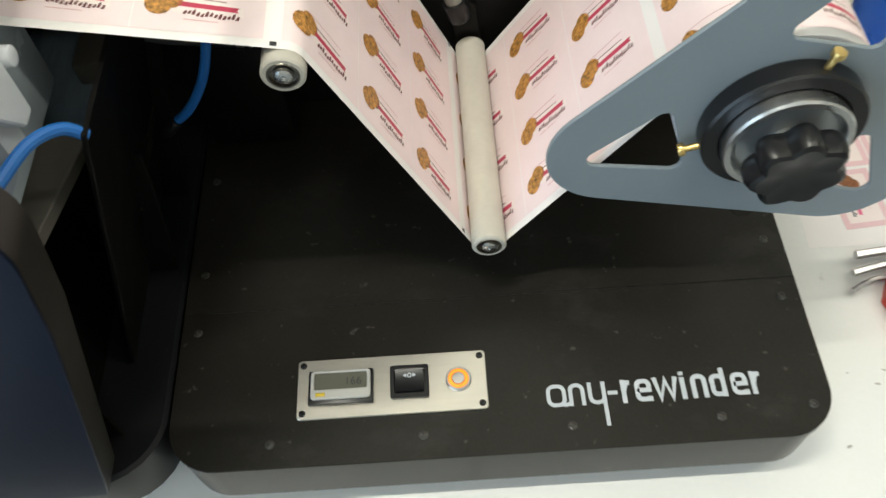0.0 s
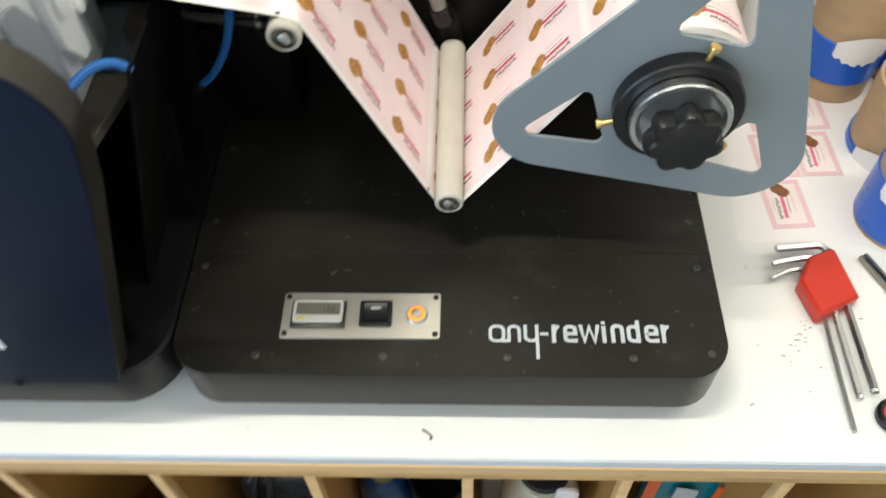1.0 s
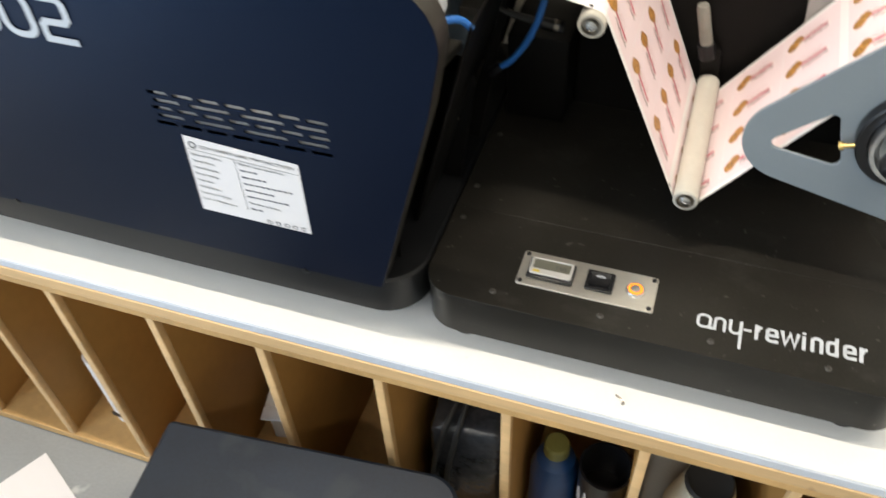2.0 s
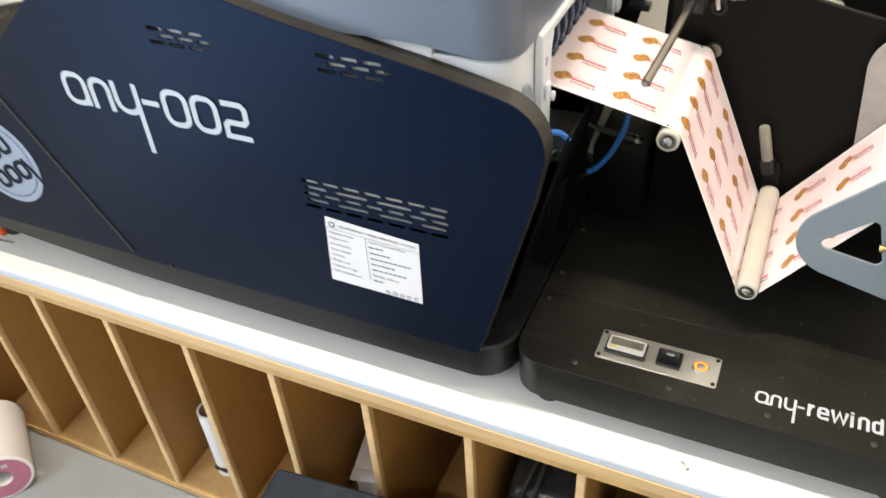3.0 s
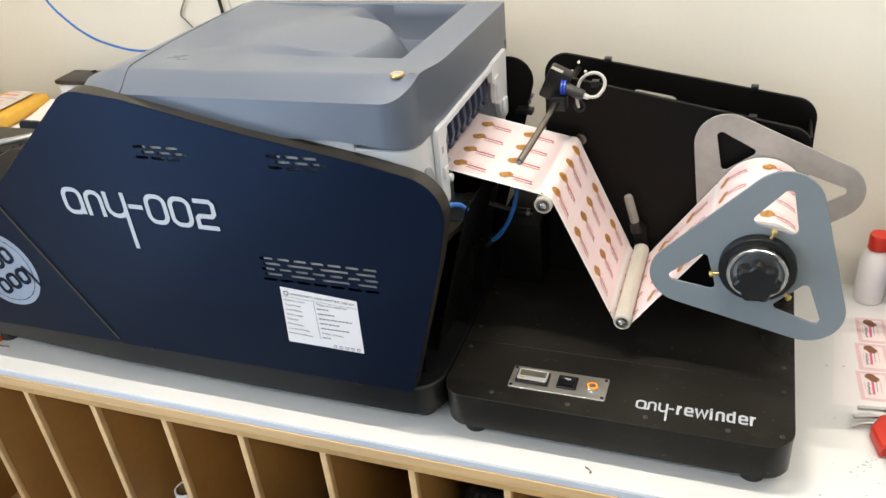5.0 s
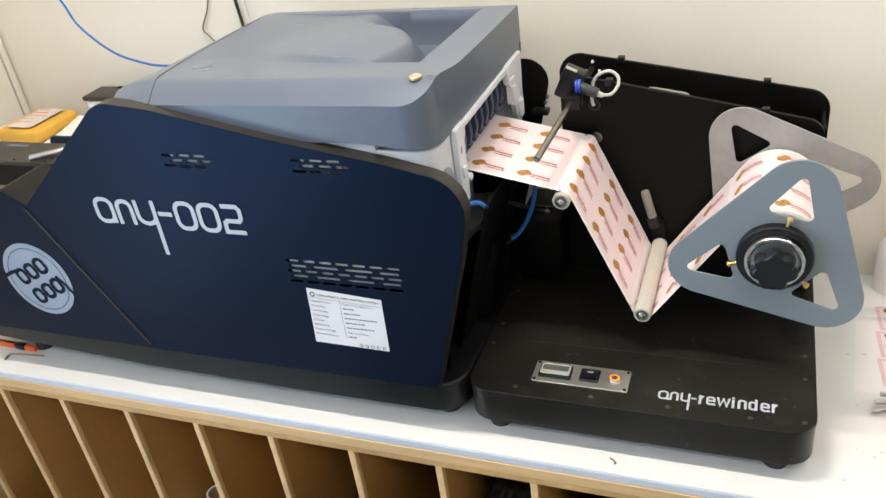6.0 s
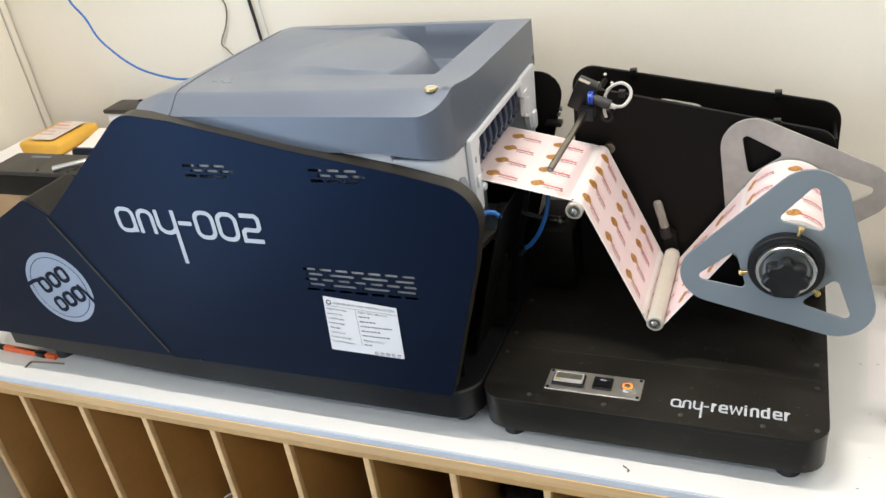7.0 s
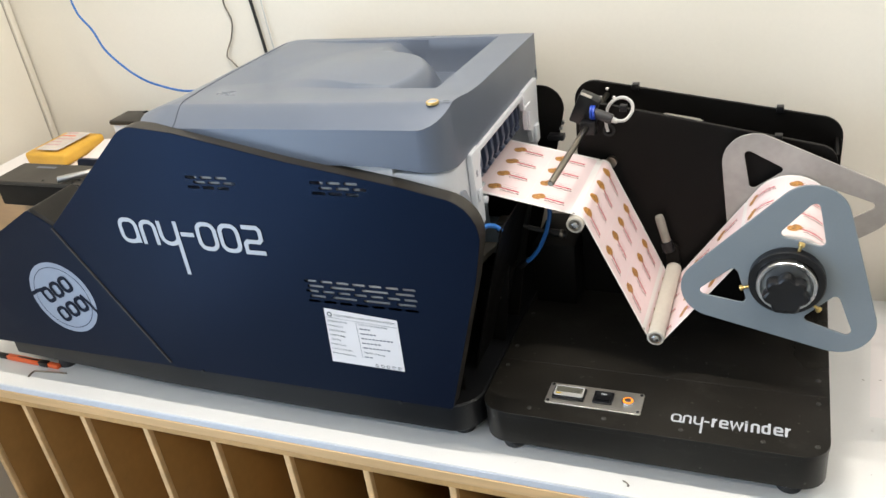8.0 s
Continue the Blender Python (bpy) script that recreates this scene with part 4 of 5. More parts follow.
# rating label
M_INK_GREY = mat("grey_ink", (0.12, 0.12, 0.14), 0.5, bump=0)
rl = part("rating_label", flat([(-0.230, 0.1500), (-0.1065, 0.1480), (-0.1045, 0.2410), (-0.2245, 0.2500)], m3), M_MARK, press, "white printed rating label")
rl.data.materials[0] = M_PAPER
def label_text(txt, x, z, size):
    words(txt, size, Matrix.Translation((x, PY - 0.001, z)) @ Matrix.Rotation(radians(2.5), 4, "Y") @ Matrix.Rotation(radians(90), 4, "X"), M_BLACKINK, rl, "print_line")
label_text("CONVENIENT LABEL PRINTING SYSTEM", -0.209, 0.2370, 0.0056)
part("print_dot", stroke(ellipse(-0.2165, 0.2395, 0.0035, 0.0035, 14), 0.0016, side3(PY - 0.001), True), M_BLACKINK, rl)
left_words = ("Equipment Name", "Model Name", "Serial Number", "Rated Voltage", "Web Site", "Manufacturer", "Country of Origin", "Date of Manufacture")
right_words = ("Digital Color Label Press", None, None, "bars", None, None, "Republic of Korea", None)
lens = (0, 0.018, 0.026, 0.052, 0.032, 0.046, 0, 0.014)
for i in range(8):
    z = 0.2265 - 0.0086 * i
    label_text(left_words[i], -0.222 - 0.0005 * i, z, 0.0047)
    if right_words[i] and right_words[i] != "bars":
        label_text(right_words[i], -0.170, z - 0.001, 0.0047)
    else:
        u = 0.0
        while u < lens[i]:
            w = min(0.0045 + 0.002 * ((i + int(u * 1000)) % 3), lens[i] - u)
            part("print_bar", flat([(-0.170 + u, z - 0.0005), (-0.170 + u + w, z - 0.0008), (-0.170 + u + w, z + 0.0014), (-0.170 + u, z + 0.0017)], side3(PY - 0.001)), M_INK_GREY, rl)
            u += w + 0.0016
part("print_bar", flat([(-0.1745, 0.164), (-0.1740, 0.164), (-0.1735, 0.231), (-0.1740, 0.231)], side3(PY - 0.001)), M_BLACKINK, rl)
part("print_bar", flat([(-0.224, 0.2335), (-0.1055, 0.2275), (-0.1055, 0.2280), (-0.224, 0.2340)], side3(PY - 0.001)), M_BLACKINK, rl)
for i in range(5):
    x = -0.152 + 0.0095 * i
    part("print_mark", stroke(ellipse(x, 0.1530, 0.0026, 0.0024, 8), 0.001, side3(PY - 0.001), i < 3), M_BLACKINK, rl)
for sx, sz in ((-0.498, 0.0875), (-0.125, 0.0855)):
    part("panel_screw", rod((sx, PY + 0.001, sz), (sx, PY - 0.0015, sz), 0.0035, 14), M_PLASTIC, press)

# rear panel, a twin of the front one
SIDE_B = [(-0.30, 0.30), (-0.30, 0.420), (-0.25, 0.425), (-0.20, 0.43), (-0.060, 0.435), (0.050, 0.440), (0.022, 0.318), (-0.037, 0.090), (-0.30, 0.090)]
part("rear_panel", plate(rounded(SIDE_B, [0, 0, 0, 0, 0, 0.040, 0, 0.006, 0], 8), (), 0.444, 0.4475, "y", 0.0008), M_BLACK_MATT, press, "black rear side panel")
for sx, sz in ((0.034, 0.362), (0.038, 0.372)):
    part("stud", rod((sx, 0.4438, sz), (sx, 0.436, sz), 0.003, 12), M_CHROME, press)
part("rear_bracket", box(0.012, 0.040, 0.425, 0.4435, 0.343, 0.352, 0.001), M_PLASTIC, press)
# exit end under the printer
part("end_wall", plate([(0.005, 0.089), (0.44, 0.089), (0.44, 0.33), (0.18, 0.33), (0.10, 0.25), (0.035, 0.20), (0.005, 0.15)], (), -0.062, -0.056, "x", 0.001), M_BLACK_MATT, press, "black inner end wall")
part("end_gusset", plate([(-0.055, 0.089), (-0.010, 0.089), (0.006, 0.20), (0.010, 0.235), (-0.055, 0.235)], (), 0.170, 0.174, "y", 0.001), M_BLACK_MATT, press, "black upright gusset")
part("end_gusset", plate([(-0.055, 0.089), (-0.010, 0.089), (0.028, 0.30), (0.028, 0.335), (-0.055, 0.335)], (), 0.245, 0.249, "y", 0.001), M_BLACK_MATT, press)
part("end_cover", plate([(-0.036, 0.090), (-0.033, 0.090), (0.034, 0.347), (0.031, 0.347)], (), 0.088, 0.290, "y", 0.0006), M_BLACK_MATT, press, "black sloping end cover with louvres")
for k in range(9):
    ly, lz = 0.168 + 0.034 * (k // 3) + 0.006 * (k % 3), 0.176 + 0.010 * (k % 3) + 0.008 * (k // 3)
    lx = -0.033 + 0.067 * (lz - 0.090) / 0.257 + 0.0004
    part("louvre", box(lx - 0.001, lx + 0.0010, ly, ly + 0.026, lz - 0.0008, lz + 0.0008, 0.0004), M_DARKSTEEL, press)
part("inner_cover", plate(rounded([(-0.058, 0.153), (0.009, 0.153), (0.009, 0.244), (-0.058, 0.244)], 0.004, 3), (), 0.268, 0.285, "z", 0.002), M_TEAL, press, "blue-grey plastic inner cover")
part("cross_bracket", plate(rounded([(-0.036, 0.024), (-0.022, 0.024), (0.004, 0.150), (-0.036, 0.150)], 0.002, 2), (), 0.280, 0.290, "z", 0.0008), M_TAN, press, "grey-brown folded bracket")
part("terminal_block", box(-0.012, 0.012, 0.186, 0.216, 0.2855, 0.303, 0.002), M_TAN, press, "small grey-brown block")
part("air_tube", tube([(-0.070, 0.026, 0.336), (-0.030, 0.030, 0.344), (-0.004, 0.048, 0.352), (0.010, 0.076, 0.355), (0.022, 0.090, 0.351), (0.032, 0.093, 0.342)], 0.0035, 10), M_BLUE, press, "blue pneumatic tube")
part("air_tube", tube([(0.070, 0.212, 0.335), (0.068, 0.210, 0.302), (0.056, 0.210, 0.264), (0.038, 0.210, 0.234), (0.020, 0.210, 0.218)], 0.0035, 10), M_BLUE, press, "blue pneumatic tube")
part("air_fitting", rod((0.055, 0.250, 0.258), (0.083, 0.252, 0.254), 0.0060, 16, bevel=0.001), M_PLASTIC, press, "dark air fitting")
part("fitting_collar", rod((0.072, 0.2514, 0.2556), (0.078, 0.2517, 0.2547), 0.0066, 16, bevel=0.001), M_DARKSTEEL, press)
part("tube_socket", rod((0.014, 0.210, 0.212), (0.026, 0.210, 0.224), 0.0055, 14, bevel=0.001), M_PLASTIC, press)
part("air_hose", tube([(0.056, 0.250, 0.258), (0.040, 0.249, 0.261), (0.022, 0.247, 0.266), (0.004, 0.246, 0.276)], 0.0042, 10), M_WIRE_BK, press, "black air hose")

# ---- the printer inside the press ----
prn = thing("laser_printer", "slate blue office printer with white body set into the press", "printer")
LX0, LX1, LY0, LY1, LZ0, LZT = -0.505, 0.000, 0.006, 0.430, 0.455, 0.543
b = plate(rounded([(LX0 + 0.02, 0.0165), (-0.004, 0.0165), (-0.004, 0.102), (-0.062, 0.102), (-0.062, 0.374), (-0.004, 0.374), (-0.004, 0.425), (LX0 + 0.02, 0.425)], [0.02, 0.03, 0.003, 0.003, 0.003, 0.003, 0.01, 0.02], 5), (), 0.335, 0.462, "z", 0.002)
part("body", b, M_PRWHITE, prn, "white printer body")
# roof of the exit in the same shade colour
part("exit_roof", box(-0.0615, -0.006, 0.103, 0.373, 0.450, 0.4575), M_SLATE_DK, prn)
part("side_quarter", plate(rounded([(0.040, 0.338), (0.077, 0.338), (0.077, 0.392), (0.060, 0.421), (0.040, 0.428)], 0.006, 4), (), -0.0038, -0.0005, "x", 0.0008), M_SLATE_LT, prn, "grey-blue lower side quarter")
part("body_skirt", box(-0.30, -0.085, 0.0155, 0.040, 0.420, 0.4735, 0.002), M_PRWHITE, prn)


def lid_z(x, y):
    """The height of the lid's top: a soft crown with a tray that sinks towards its far corner."""
    u, v = (x - LX0) / (LX1 - LX0), (y - LY0) / (LY1 - LY0)
    z = LZT + 0.010 * math.exp(-((v - 0.10) / 0.13) ** 2) * (0.3 + 0.7 * u) - 0.010 * v
    if u < 0.11:
        z -= 0.013 * ((0.11 - u) / 0.11) ** 1.7
    if v < 0.10:
        z -= 0.020 * ((0.10 - v) / 0.10) ** 1.3
    if -0.455 < x < -0.058 and 0.135 < y < 0.414:
        e = min((x + 0.455) / 0.16, (-0.058 - x) / 0.0035, (y - 0.135) / (0.006 + 0.35 * max(0.0, -0.20 - x)), (0.414 - y) / 0.004, 1.0)
        e = max(0.0, e)
        e = e * e * (3 - 2 * e)
        r = math.sqrt(((x + 0.225) * 1.06) ** 2 + ((y - 0.205) * 0.92) ** 2)
        q = max(0.0, min(1.0, (r - 0.112) / 0.045)) * max(0.0, min(1.0, (x + 0.250) / 0.08))
        hump = 0.013 * max(0.0, 1 - (r / 0.165) ** 2) ** 1.5
        z += e * (hump - 0.004 - 0.055 * (q * q * (3 - 2 * q)))
    return z


NX, NY = 150, 120
CR = 0.040
xs = sorted(set([LX0 + (LX1 - LX0) * i / NX for i in range(NX + 1)] + [-0.0585, -0.0615]))
ys = sorted(set([LY0 + (LY1 - LY0) * i / NY for i in range(NY + 1)] + [0.4135, 0.4105]))
b = bmesh.new()


def pull(x, y, crown=0.0):
    """Rounds the plan's near corners."""
    for cx, sx in ((LX1 - CR, 1), (LX0 + CR, -1)):
        cy = LY0 + CR
        if (x - cx) * sx > 0 and y < cy:
            d = Vector(((x - cx) / CR, (y - cy) / CR))
            m = max(abs(d.x), abs(d.y))
            if d.length > 1e-9:
                d = d * (m / d.length)
            return cx + d.x * CR, cy + d.y * CR
    return x, y


grid = []
for x in xs:
    colv = []
    for y in ys:
        px, py = pull(x, y)
        edge = min(LX1 - x, y - LY0, LY1 - y, 0.02)
        drop = 0.0
        if edge < 0.0:
            drop = 0.0022 - math.sqrt(max(0.0, 0.0022 ** 2 - (0.0022 - edge) ** 2))
        colv.append(b.verts.new((px, py, lid_z(px, py) - drop)))
    grid.append(colv)
for p, q in zip(grid, grid[1:]):
    for k in range(len(ys) - 1):
        b.faces.new((p[k], q[k], q[k + 1], p[k + 1]))
border = [grid[i][0] for i in range(len(xs))] + [grid[-1][k] for k in range(1, len(ys))] + [grid[i][-1] for i in range(len(xs) - 2, -1, -1)] + [grid[0][k] for k in range(len(ys) - 2, 0, -1)]


def low(x, y):
    t = max(0.0, min(1.0, (x + 0.10) / 0.10))
    return 0.476 - 0.010 * t - 0.012 * max(0.0, min(1.0, y / 0.44))


lowv = [b.verts.new((v.co.x * 1.0, v.co.y, low(v.co.x, v.co.y))) for v in border]
inv = [b.verts.new((v.co.x * 0.97 - 0.006, 0.012 + v.co.y * 0.96, low(v.co.x, v.co.y))) for v in border]
n = len(border)
for k in range(n):
    b.faces.new((border[k - 1], border[k], lowv[k], lowv[k - 1]))
    b.faces.new((lowv[k - 1], lowv[k], inv[k], inv[k - 1]))
lid = part("top_cover", b, M_SLATE, prn, "slate blue top cover with sunken output tray", 42)
seam = [(-0.4235, 0.0045, 0.50), (-0.4235, 0.0055, 0.524)] + [(x, y, lid_z(x, y) + 0.0003) for x, y in ((-0.424, 0.015), (-0.434, 0.05), (-0.450, 0.10), (-0.461, 0.16), (-0.468, 0.24), (-0.472, 0.33), (-0.475, 0.42))]
part("cover_seam", tube(seam, 0.0006, 6), M_SLATE_DK, prn, "dark joint line")
bz = lid_z(-0.026, 0.048) + 0.0012
bt = part("cover_button", lathe([(0.0085, -0.002), (0.0085, 0.0012), (0.0075, 0.0018), (0.0062, 0.0012)], (-0.026, 0.044, bz), "z", 28), M_BRASS, prn, "round gold-rimmed button")
part("button_cap", lathe([(0.0062, 0.0012), (0.005, 0.0008), (0, 0.0014)], (-0.026, 0.044, bz), "z", 24), M_SLATE_LT, bt)
part("button_mark", flat([(-0.011, 0.044), (-0.003, 0.044), (-0.003, 0.047), (-0.011, 0.047)], up3(bz + 0.0012)), M_SLATE_DK, prn)
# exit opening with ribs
# back sheet coloured dark so that the exit looks deep
part("exit_recess", box(-0.0618, -0.0590, 0.1025, 0.3735, 0.402, 0.4495), M_SLATE_DK, prn, "back of the paper exit, coloured dark for its shade")
for k in range(9):
    y = 0.110 + 0.0270 * k
    part("exit_rib", plate(rounded([(-0.050, 0.4030), (-0.022, 0.3985 + 0.003 * (k % 2)), (-0.010, 0.406), (-0.006, 0.420), (-0.008, 0.4495), (-0.050, 0.4495)], 0.003, 3), (), y, y + 0.0105, "y", 0.001), M_RIB, prn, "dark blue guide rib" if k == 0 else "")
    part("rib_foot", rod((-0.012, y - 0.003, 0.4035), (-0.012, y + 0.0135, 0.4035), 0.0042, 12, bevel=0.0006), M_RIB, prn)
pf = part("exit_post", plate(rounded([(0.078, 0.372), (0.092, 0.352), (0.104, 0.352), (0.106, 0.440), (0.112, 0.4505), (0.112, 0.466), (0.078, 0.466)], 0.003, 3), (), -0.003, 0.006, "x", 0.001), M_PRWHITE, prn, "white end frame with hinge lugs")
part("lug", rod((-0.002, 0.1105, 0.382), (0.009, 0.1105, 0.382), 0.0055, 16, bevel=0.001), M_PRWHITE, pf)
part("lug", box(0.0062, 0.0105, 0.082, 0.094, 0.392, 0.41, 0.002), M_PRWHITE, pf)
part("slot", box(0.0058, 0.0064, 0.0865, 0.0915, 0.4285, 0.4375), M_SLATE_LT, pf, "small grey slot")
pf2 = part("exit_post", plate(rounded([(0.326, 0.466), (0.326, 0.436), (0.338, 0.430), (0.338, 0.398), (0.356, 0.390), (0.362, 0.366), (0.398, 0.360), (0.404, 0.466)], 0.003, 3), (), -0.003, 0.006, "x", 0.001), M_PRWHITE, prn, "white end frame with hinge lugs")
part("lug", box(0.0062, 0.012, 0.366, 0.384, 0.364, 0.394, 0.002), M_PRWHITE, pf2)
part("lug", box(0.0062, 0.010, 0.340, 0.352, 0.402, 0.428, 0.0015), M_PRWHITE, pf2)
part("lug", box(0.0062, 0.009, 0.328, 0.352, 0.436, 0.4425, 0.001), M_PRWHITE, pf2)
part("exit_header", box(-0.003, 0.005, 0.1125, 0.3255, 0.4555, 0.464, 0.001), M_PRWHITE, prn)
part("lower_housing", box(-0.050, -0.012, 0.036, 0.168, 0.310, 0.384, 0.004), M_BLUEGREY, prn, "pale blue inner housing")

# ---- feed end behind the logo panel ----
feed = thing("feed_unit", "black label feed box with steel bar beside the press", "feed unit")
part("box_top", plate(rounded([(-0.985, 0.111), (-0.62, 0.111), (-0.62, 0.193), (-0.985, 0.193)], 0.006, 4), (), 0.362, 0.370, "z", 0.001), M_RIM, feed, "dark flat lid")
part("box_body", box(-0.983, -0.622, 0.113, 0.191, 0.318, 0.3618, 0.004), M_BLACK_MATT, feed, "black box front")
part("box_leg", box(-0.96, -0.66, 0.135, 0.188, 0.0, 0.3175, 0.004), M_CARD, feed, "tan board support")
part("steel_bar", rod((-0.818, 0.113, 0.3772), (-0.760, 0.160, 0.3775), 0.0060, 18, bevel=0.001), M_CHROME, feed, "polished steel bar")
part("lid_mark", flat([(-0.935, 0.172), (-0.885, 0.172), (-0.885, 0.180), (-0.935, 0.180)], up3(0.3706)), M_SLATE, feed)
for sx, sy in ((-0.865, 0.120), (-0.79, 0.118), (-0.785, 0.130)):
    screw(sx, sy, 0.370, 0.003, feed, M_PLASTIC)
part("paper_guide", plate(rounded([(-0.905, 0.300), (-0.70, 0.300), (-0.70, 0.365), (-0.890, 0.365)], [0.002, 0.002, 0.01, 0.012], 4), (), 0.232, 0.238, "y", 0.001), M_SLATE_DK, feed, "dark slate paper guide")
part("guide_stay", box(-0.84, -0.80, 0.1935, 0.2315, 0.330, 0.345, 0.002), M_PLASTIC, feed)

# ---- behind the feed end ----
pile = thing("paper_stack", "stack of plain white sheets on a pale box", "paper stack")
part("carton", box(-1.24, -0.72, 0.245, 0.43, 0.0, 0.275, 0.003), M_CARD, pile, "plain carton under the sheets")
for k in range(10):
    j = 0.0025 * math.sin(k * 2.3)
    part("sheet", box(-1.235 + j, -0.71 + j, 0.2405 - j * 0.2, 0.432 - j, 0.2755 + 0.0022 * k, 0.2775 + 0.0022 * k), M_PAPER, pile)
part("loose_sheet", plate([(0.243, 0.2978), (0.34, 0.2984), (0.39, 0.3020), (0.452, 0.3130), (0.452, 0.3136), (0.39, 0.3028), (0.34, 0.2992), (0.243, 0.2984)], (), -1.033, -0.722, "x"), M_PAPER, pile, "curled white sheet")
env = thing("padded_envelope", "yellow padded envelope with a white label on the paper stack", "envelope", at=(-1.092, 0.391, 0.2985), turn=-1)
b = box(-0.057, 0.057, -0.063, 0.063, 0.0, 0.034, 0.008, 3)
for v in b.verts:
    v.co.z *= 1 - 0.2 * abs(v.co.x / 0.057) ** 3
    v.co.x *= 1 + 0.05 * (v.co.z > 0.015)
part("sleeve", b, M_YELLOW, env, "yellow padded sleeve")
part("address_label", box(-0.030, 0.036, -0.052, 0.050, 0.0342, 0.0347), M_TAG, env, "white address label")
for k in range(5):
    part("print_bar", box(-0.028, 0.002 + 0.010 * (k % 3), 0.042 - 0.017 * k, 0.047 - 0.017 * k, 0.0348, 0.0351), M_ORANGE if k == 1 else M_INK_LT, env)
dev = thing("small_device", "white desktop device with a dark lid by the wall", "device")
part("housing", box(-1.006, -0.86, 0.459, 0.520, 0.0, 0.345, 0.006), M_PRWHITE, dev, "pale housing")
part("lid", box(-1.010, -0.857, 0.455, 0.523, 0.3455, 0.356, 0.004), M_RIM, dev, "dark flat lid")
part("latch", box(-0.95, -0.942, 0.505, 0.513, 0.3565, 0.360, 0.001), M_PLASTIC, dev)

# ---- cables on the wall ----
def cable(name, pts, r, m, label):
    ob = part(name, tube(pts, r, 8), m)
    tagged(ob, label, "cable")


WY = WALL_Y - 0.006
cable("network_cable", [(-1.085, 0.531, 0.860), (-1.060, 0.520, 0.750), (-1.035, 0.490, 0.652), (-1.015, 0.475, 0.594), (-0.989, 0.475, 0.555), (-0.972, 0.475, 0.513), (-0.943, 0.475, 0.481), (-0.908, 0.475, 0.454), (-0.867, 0.475, 0.435), (-0.793, 0.475, 0.419), (-0.735, 0.500, 0.414), (-0.690, 0.531, 0.412)], 0.0024, M_BLUE, "blue network cable hanging before the wall")
cable("thin_wire", [(-0.684, WY, 0.78), (-0.672, WY, 0.64), (-0.676, WY, 0.585), (-0.667, WY, 0.55), (-0.678, WY, 0.515), (-0.700, WY, 0.478), (-0.689, WY, 0.462), (-0.668, WY, 0.43), (-0.66, WY, 0.36)], 0.0016, M_DARKSTEEL, "thin grey wire with a kink on the wall")
cable("power_cable", [(-0.628, WY, 0.76), (-0.612, WY, 0.60), (-0.603, WY, 0.50), (-0.595, WY, 0.38)], 0.0032, M_WIRE_BK, "black power cable hanging behind the printer")
cable("pale_wire", [(-0.59, WY, 0.70), (-0.583, WY, 0.52), (-0.57, WY, 0.38)], 0.0016, M_WIRE, "pale thin wire beside the black cable")

# ---- small things on the bench ----
pen = thing("cutter_knife", "orange and black snap-off knife lying on the bench", "cutter knife", at=(-0.986, 0.031, 0.0075), turn=-2)
part("handle", box(-0.062, 0.029, -0.006, 0.006, -0.007, 0.0035, 0.003), M_ORANGE, pen, "orange plastic handle")
part("tail", box(-0.100, -0.0622, -0.0048, 0.0048, -0.0072, 0.003, 0.002), M_PLASTIC, pen, "black end")
part("slider", box(0.0292, 0.0538, -0.0056, 0.0056, -0.0072, 0.004, 0.0015), M_PLASTIC, pen, "black slider")
part("cap", box(0.054, 0.082, -0.005, 0.005, -0.0072, 0.003, 0.0025), M_ORANGE, pen, "orange end cap")
part("blade_slot", box(-0.030, 0.028, -0.0018, 0.0018, 0.003, 0.0041, 0.0004), M_PLASTIC, pen)
key = tagged(part("hex_key", tube([(-0.950, -0.010, 0.0022), (-0.9525, 0.003, 0.0022), (-0.951, 0.0075, 0.0022), (-0.945, 0.009, 0.0022), (-0.91, 0.013, 0.0022), (-0.875, 0.016, 0.0022)], 0.0018, 6, 6), M_DARKSTEEL), "small dark steel hex key lying on the bench", "hex key")

kit = thing("hex_key_set", "set of chrome hex keys in a red plastic holder", "hex key set")
part("holder", plate(rounded([(0.589, 0.143), (0.604, 0.172), (0.633, 0.185), (0.643, 0.124), (0.599, 0.102)], [0.006, 0.012, 0.004, 0.003, 0.003], 5), (), 0.001, 0.022, "z", 0.003), M_REDPL, kit, "red plastic holder")
for k, (hx, hy, ex, ey, tx2, ty2, r) in enumerate(((0.628, 0.183, 0.6345, 0.030, 0.576, 0.186, 0.0042), (0.618, 0.170, 0.6215, 0.026, 0.570, 0.170, 0.0034), (0.609, 0.158, 0.6085, -0.006, 0.566, 0.154, 0.0026))):
    z = 0.0155 - 0.004 * k
    kk = part("hex_key_arm", tube([(tx2, ty2, z), (hx - 0.022, hy + 0.006, z), (hx - 0.008, hy + 0.007, z), (hx - 0.001, hy + 0.001, z), (hx + (ex - hx) * 0.1, hy - 0.014, z), (ex, ey, max(r, z - 0.006))], r, 6, 5), M_CHROME, kit, "chrome hex key")
    part("ball_end", lathe([(0, -0.006), (r * 0.85, -0.0045), (r * 1.05, -0.002), (r * 0.7, 0.001), (r, 0.003)], (ex, ey, max(r, z - 0.006)), "y", 10), M_CHROME, kk)
dial = thing("badge_reel", "black round reel with a red and white face on the bench", "badge reel", at=(0.6485, 0.004, 0))
part("case", lathe([(0, 0), (0.016, 0), (0.0175, 0.002), (0.0175, 0.008), (0.015, 0.0105), (0.0125, 0.0105)], (0, 0, 0), "z", 32), M_PLASTIC, dial)
part("face", lathe([(0.0125, 0.0102), (0, 0.0106)], (0, 0, 0), "z", 28), M_REDPL, dial, "red face")
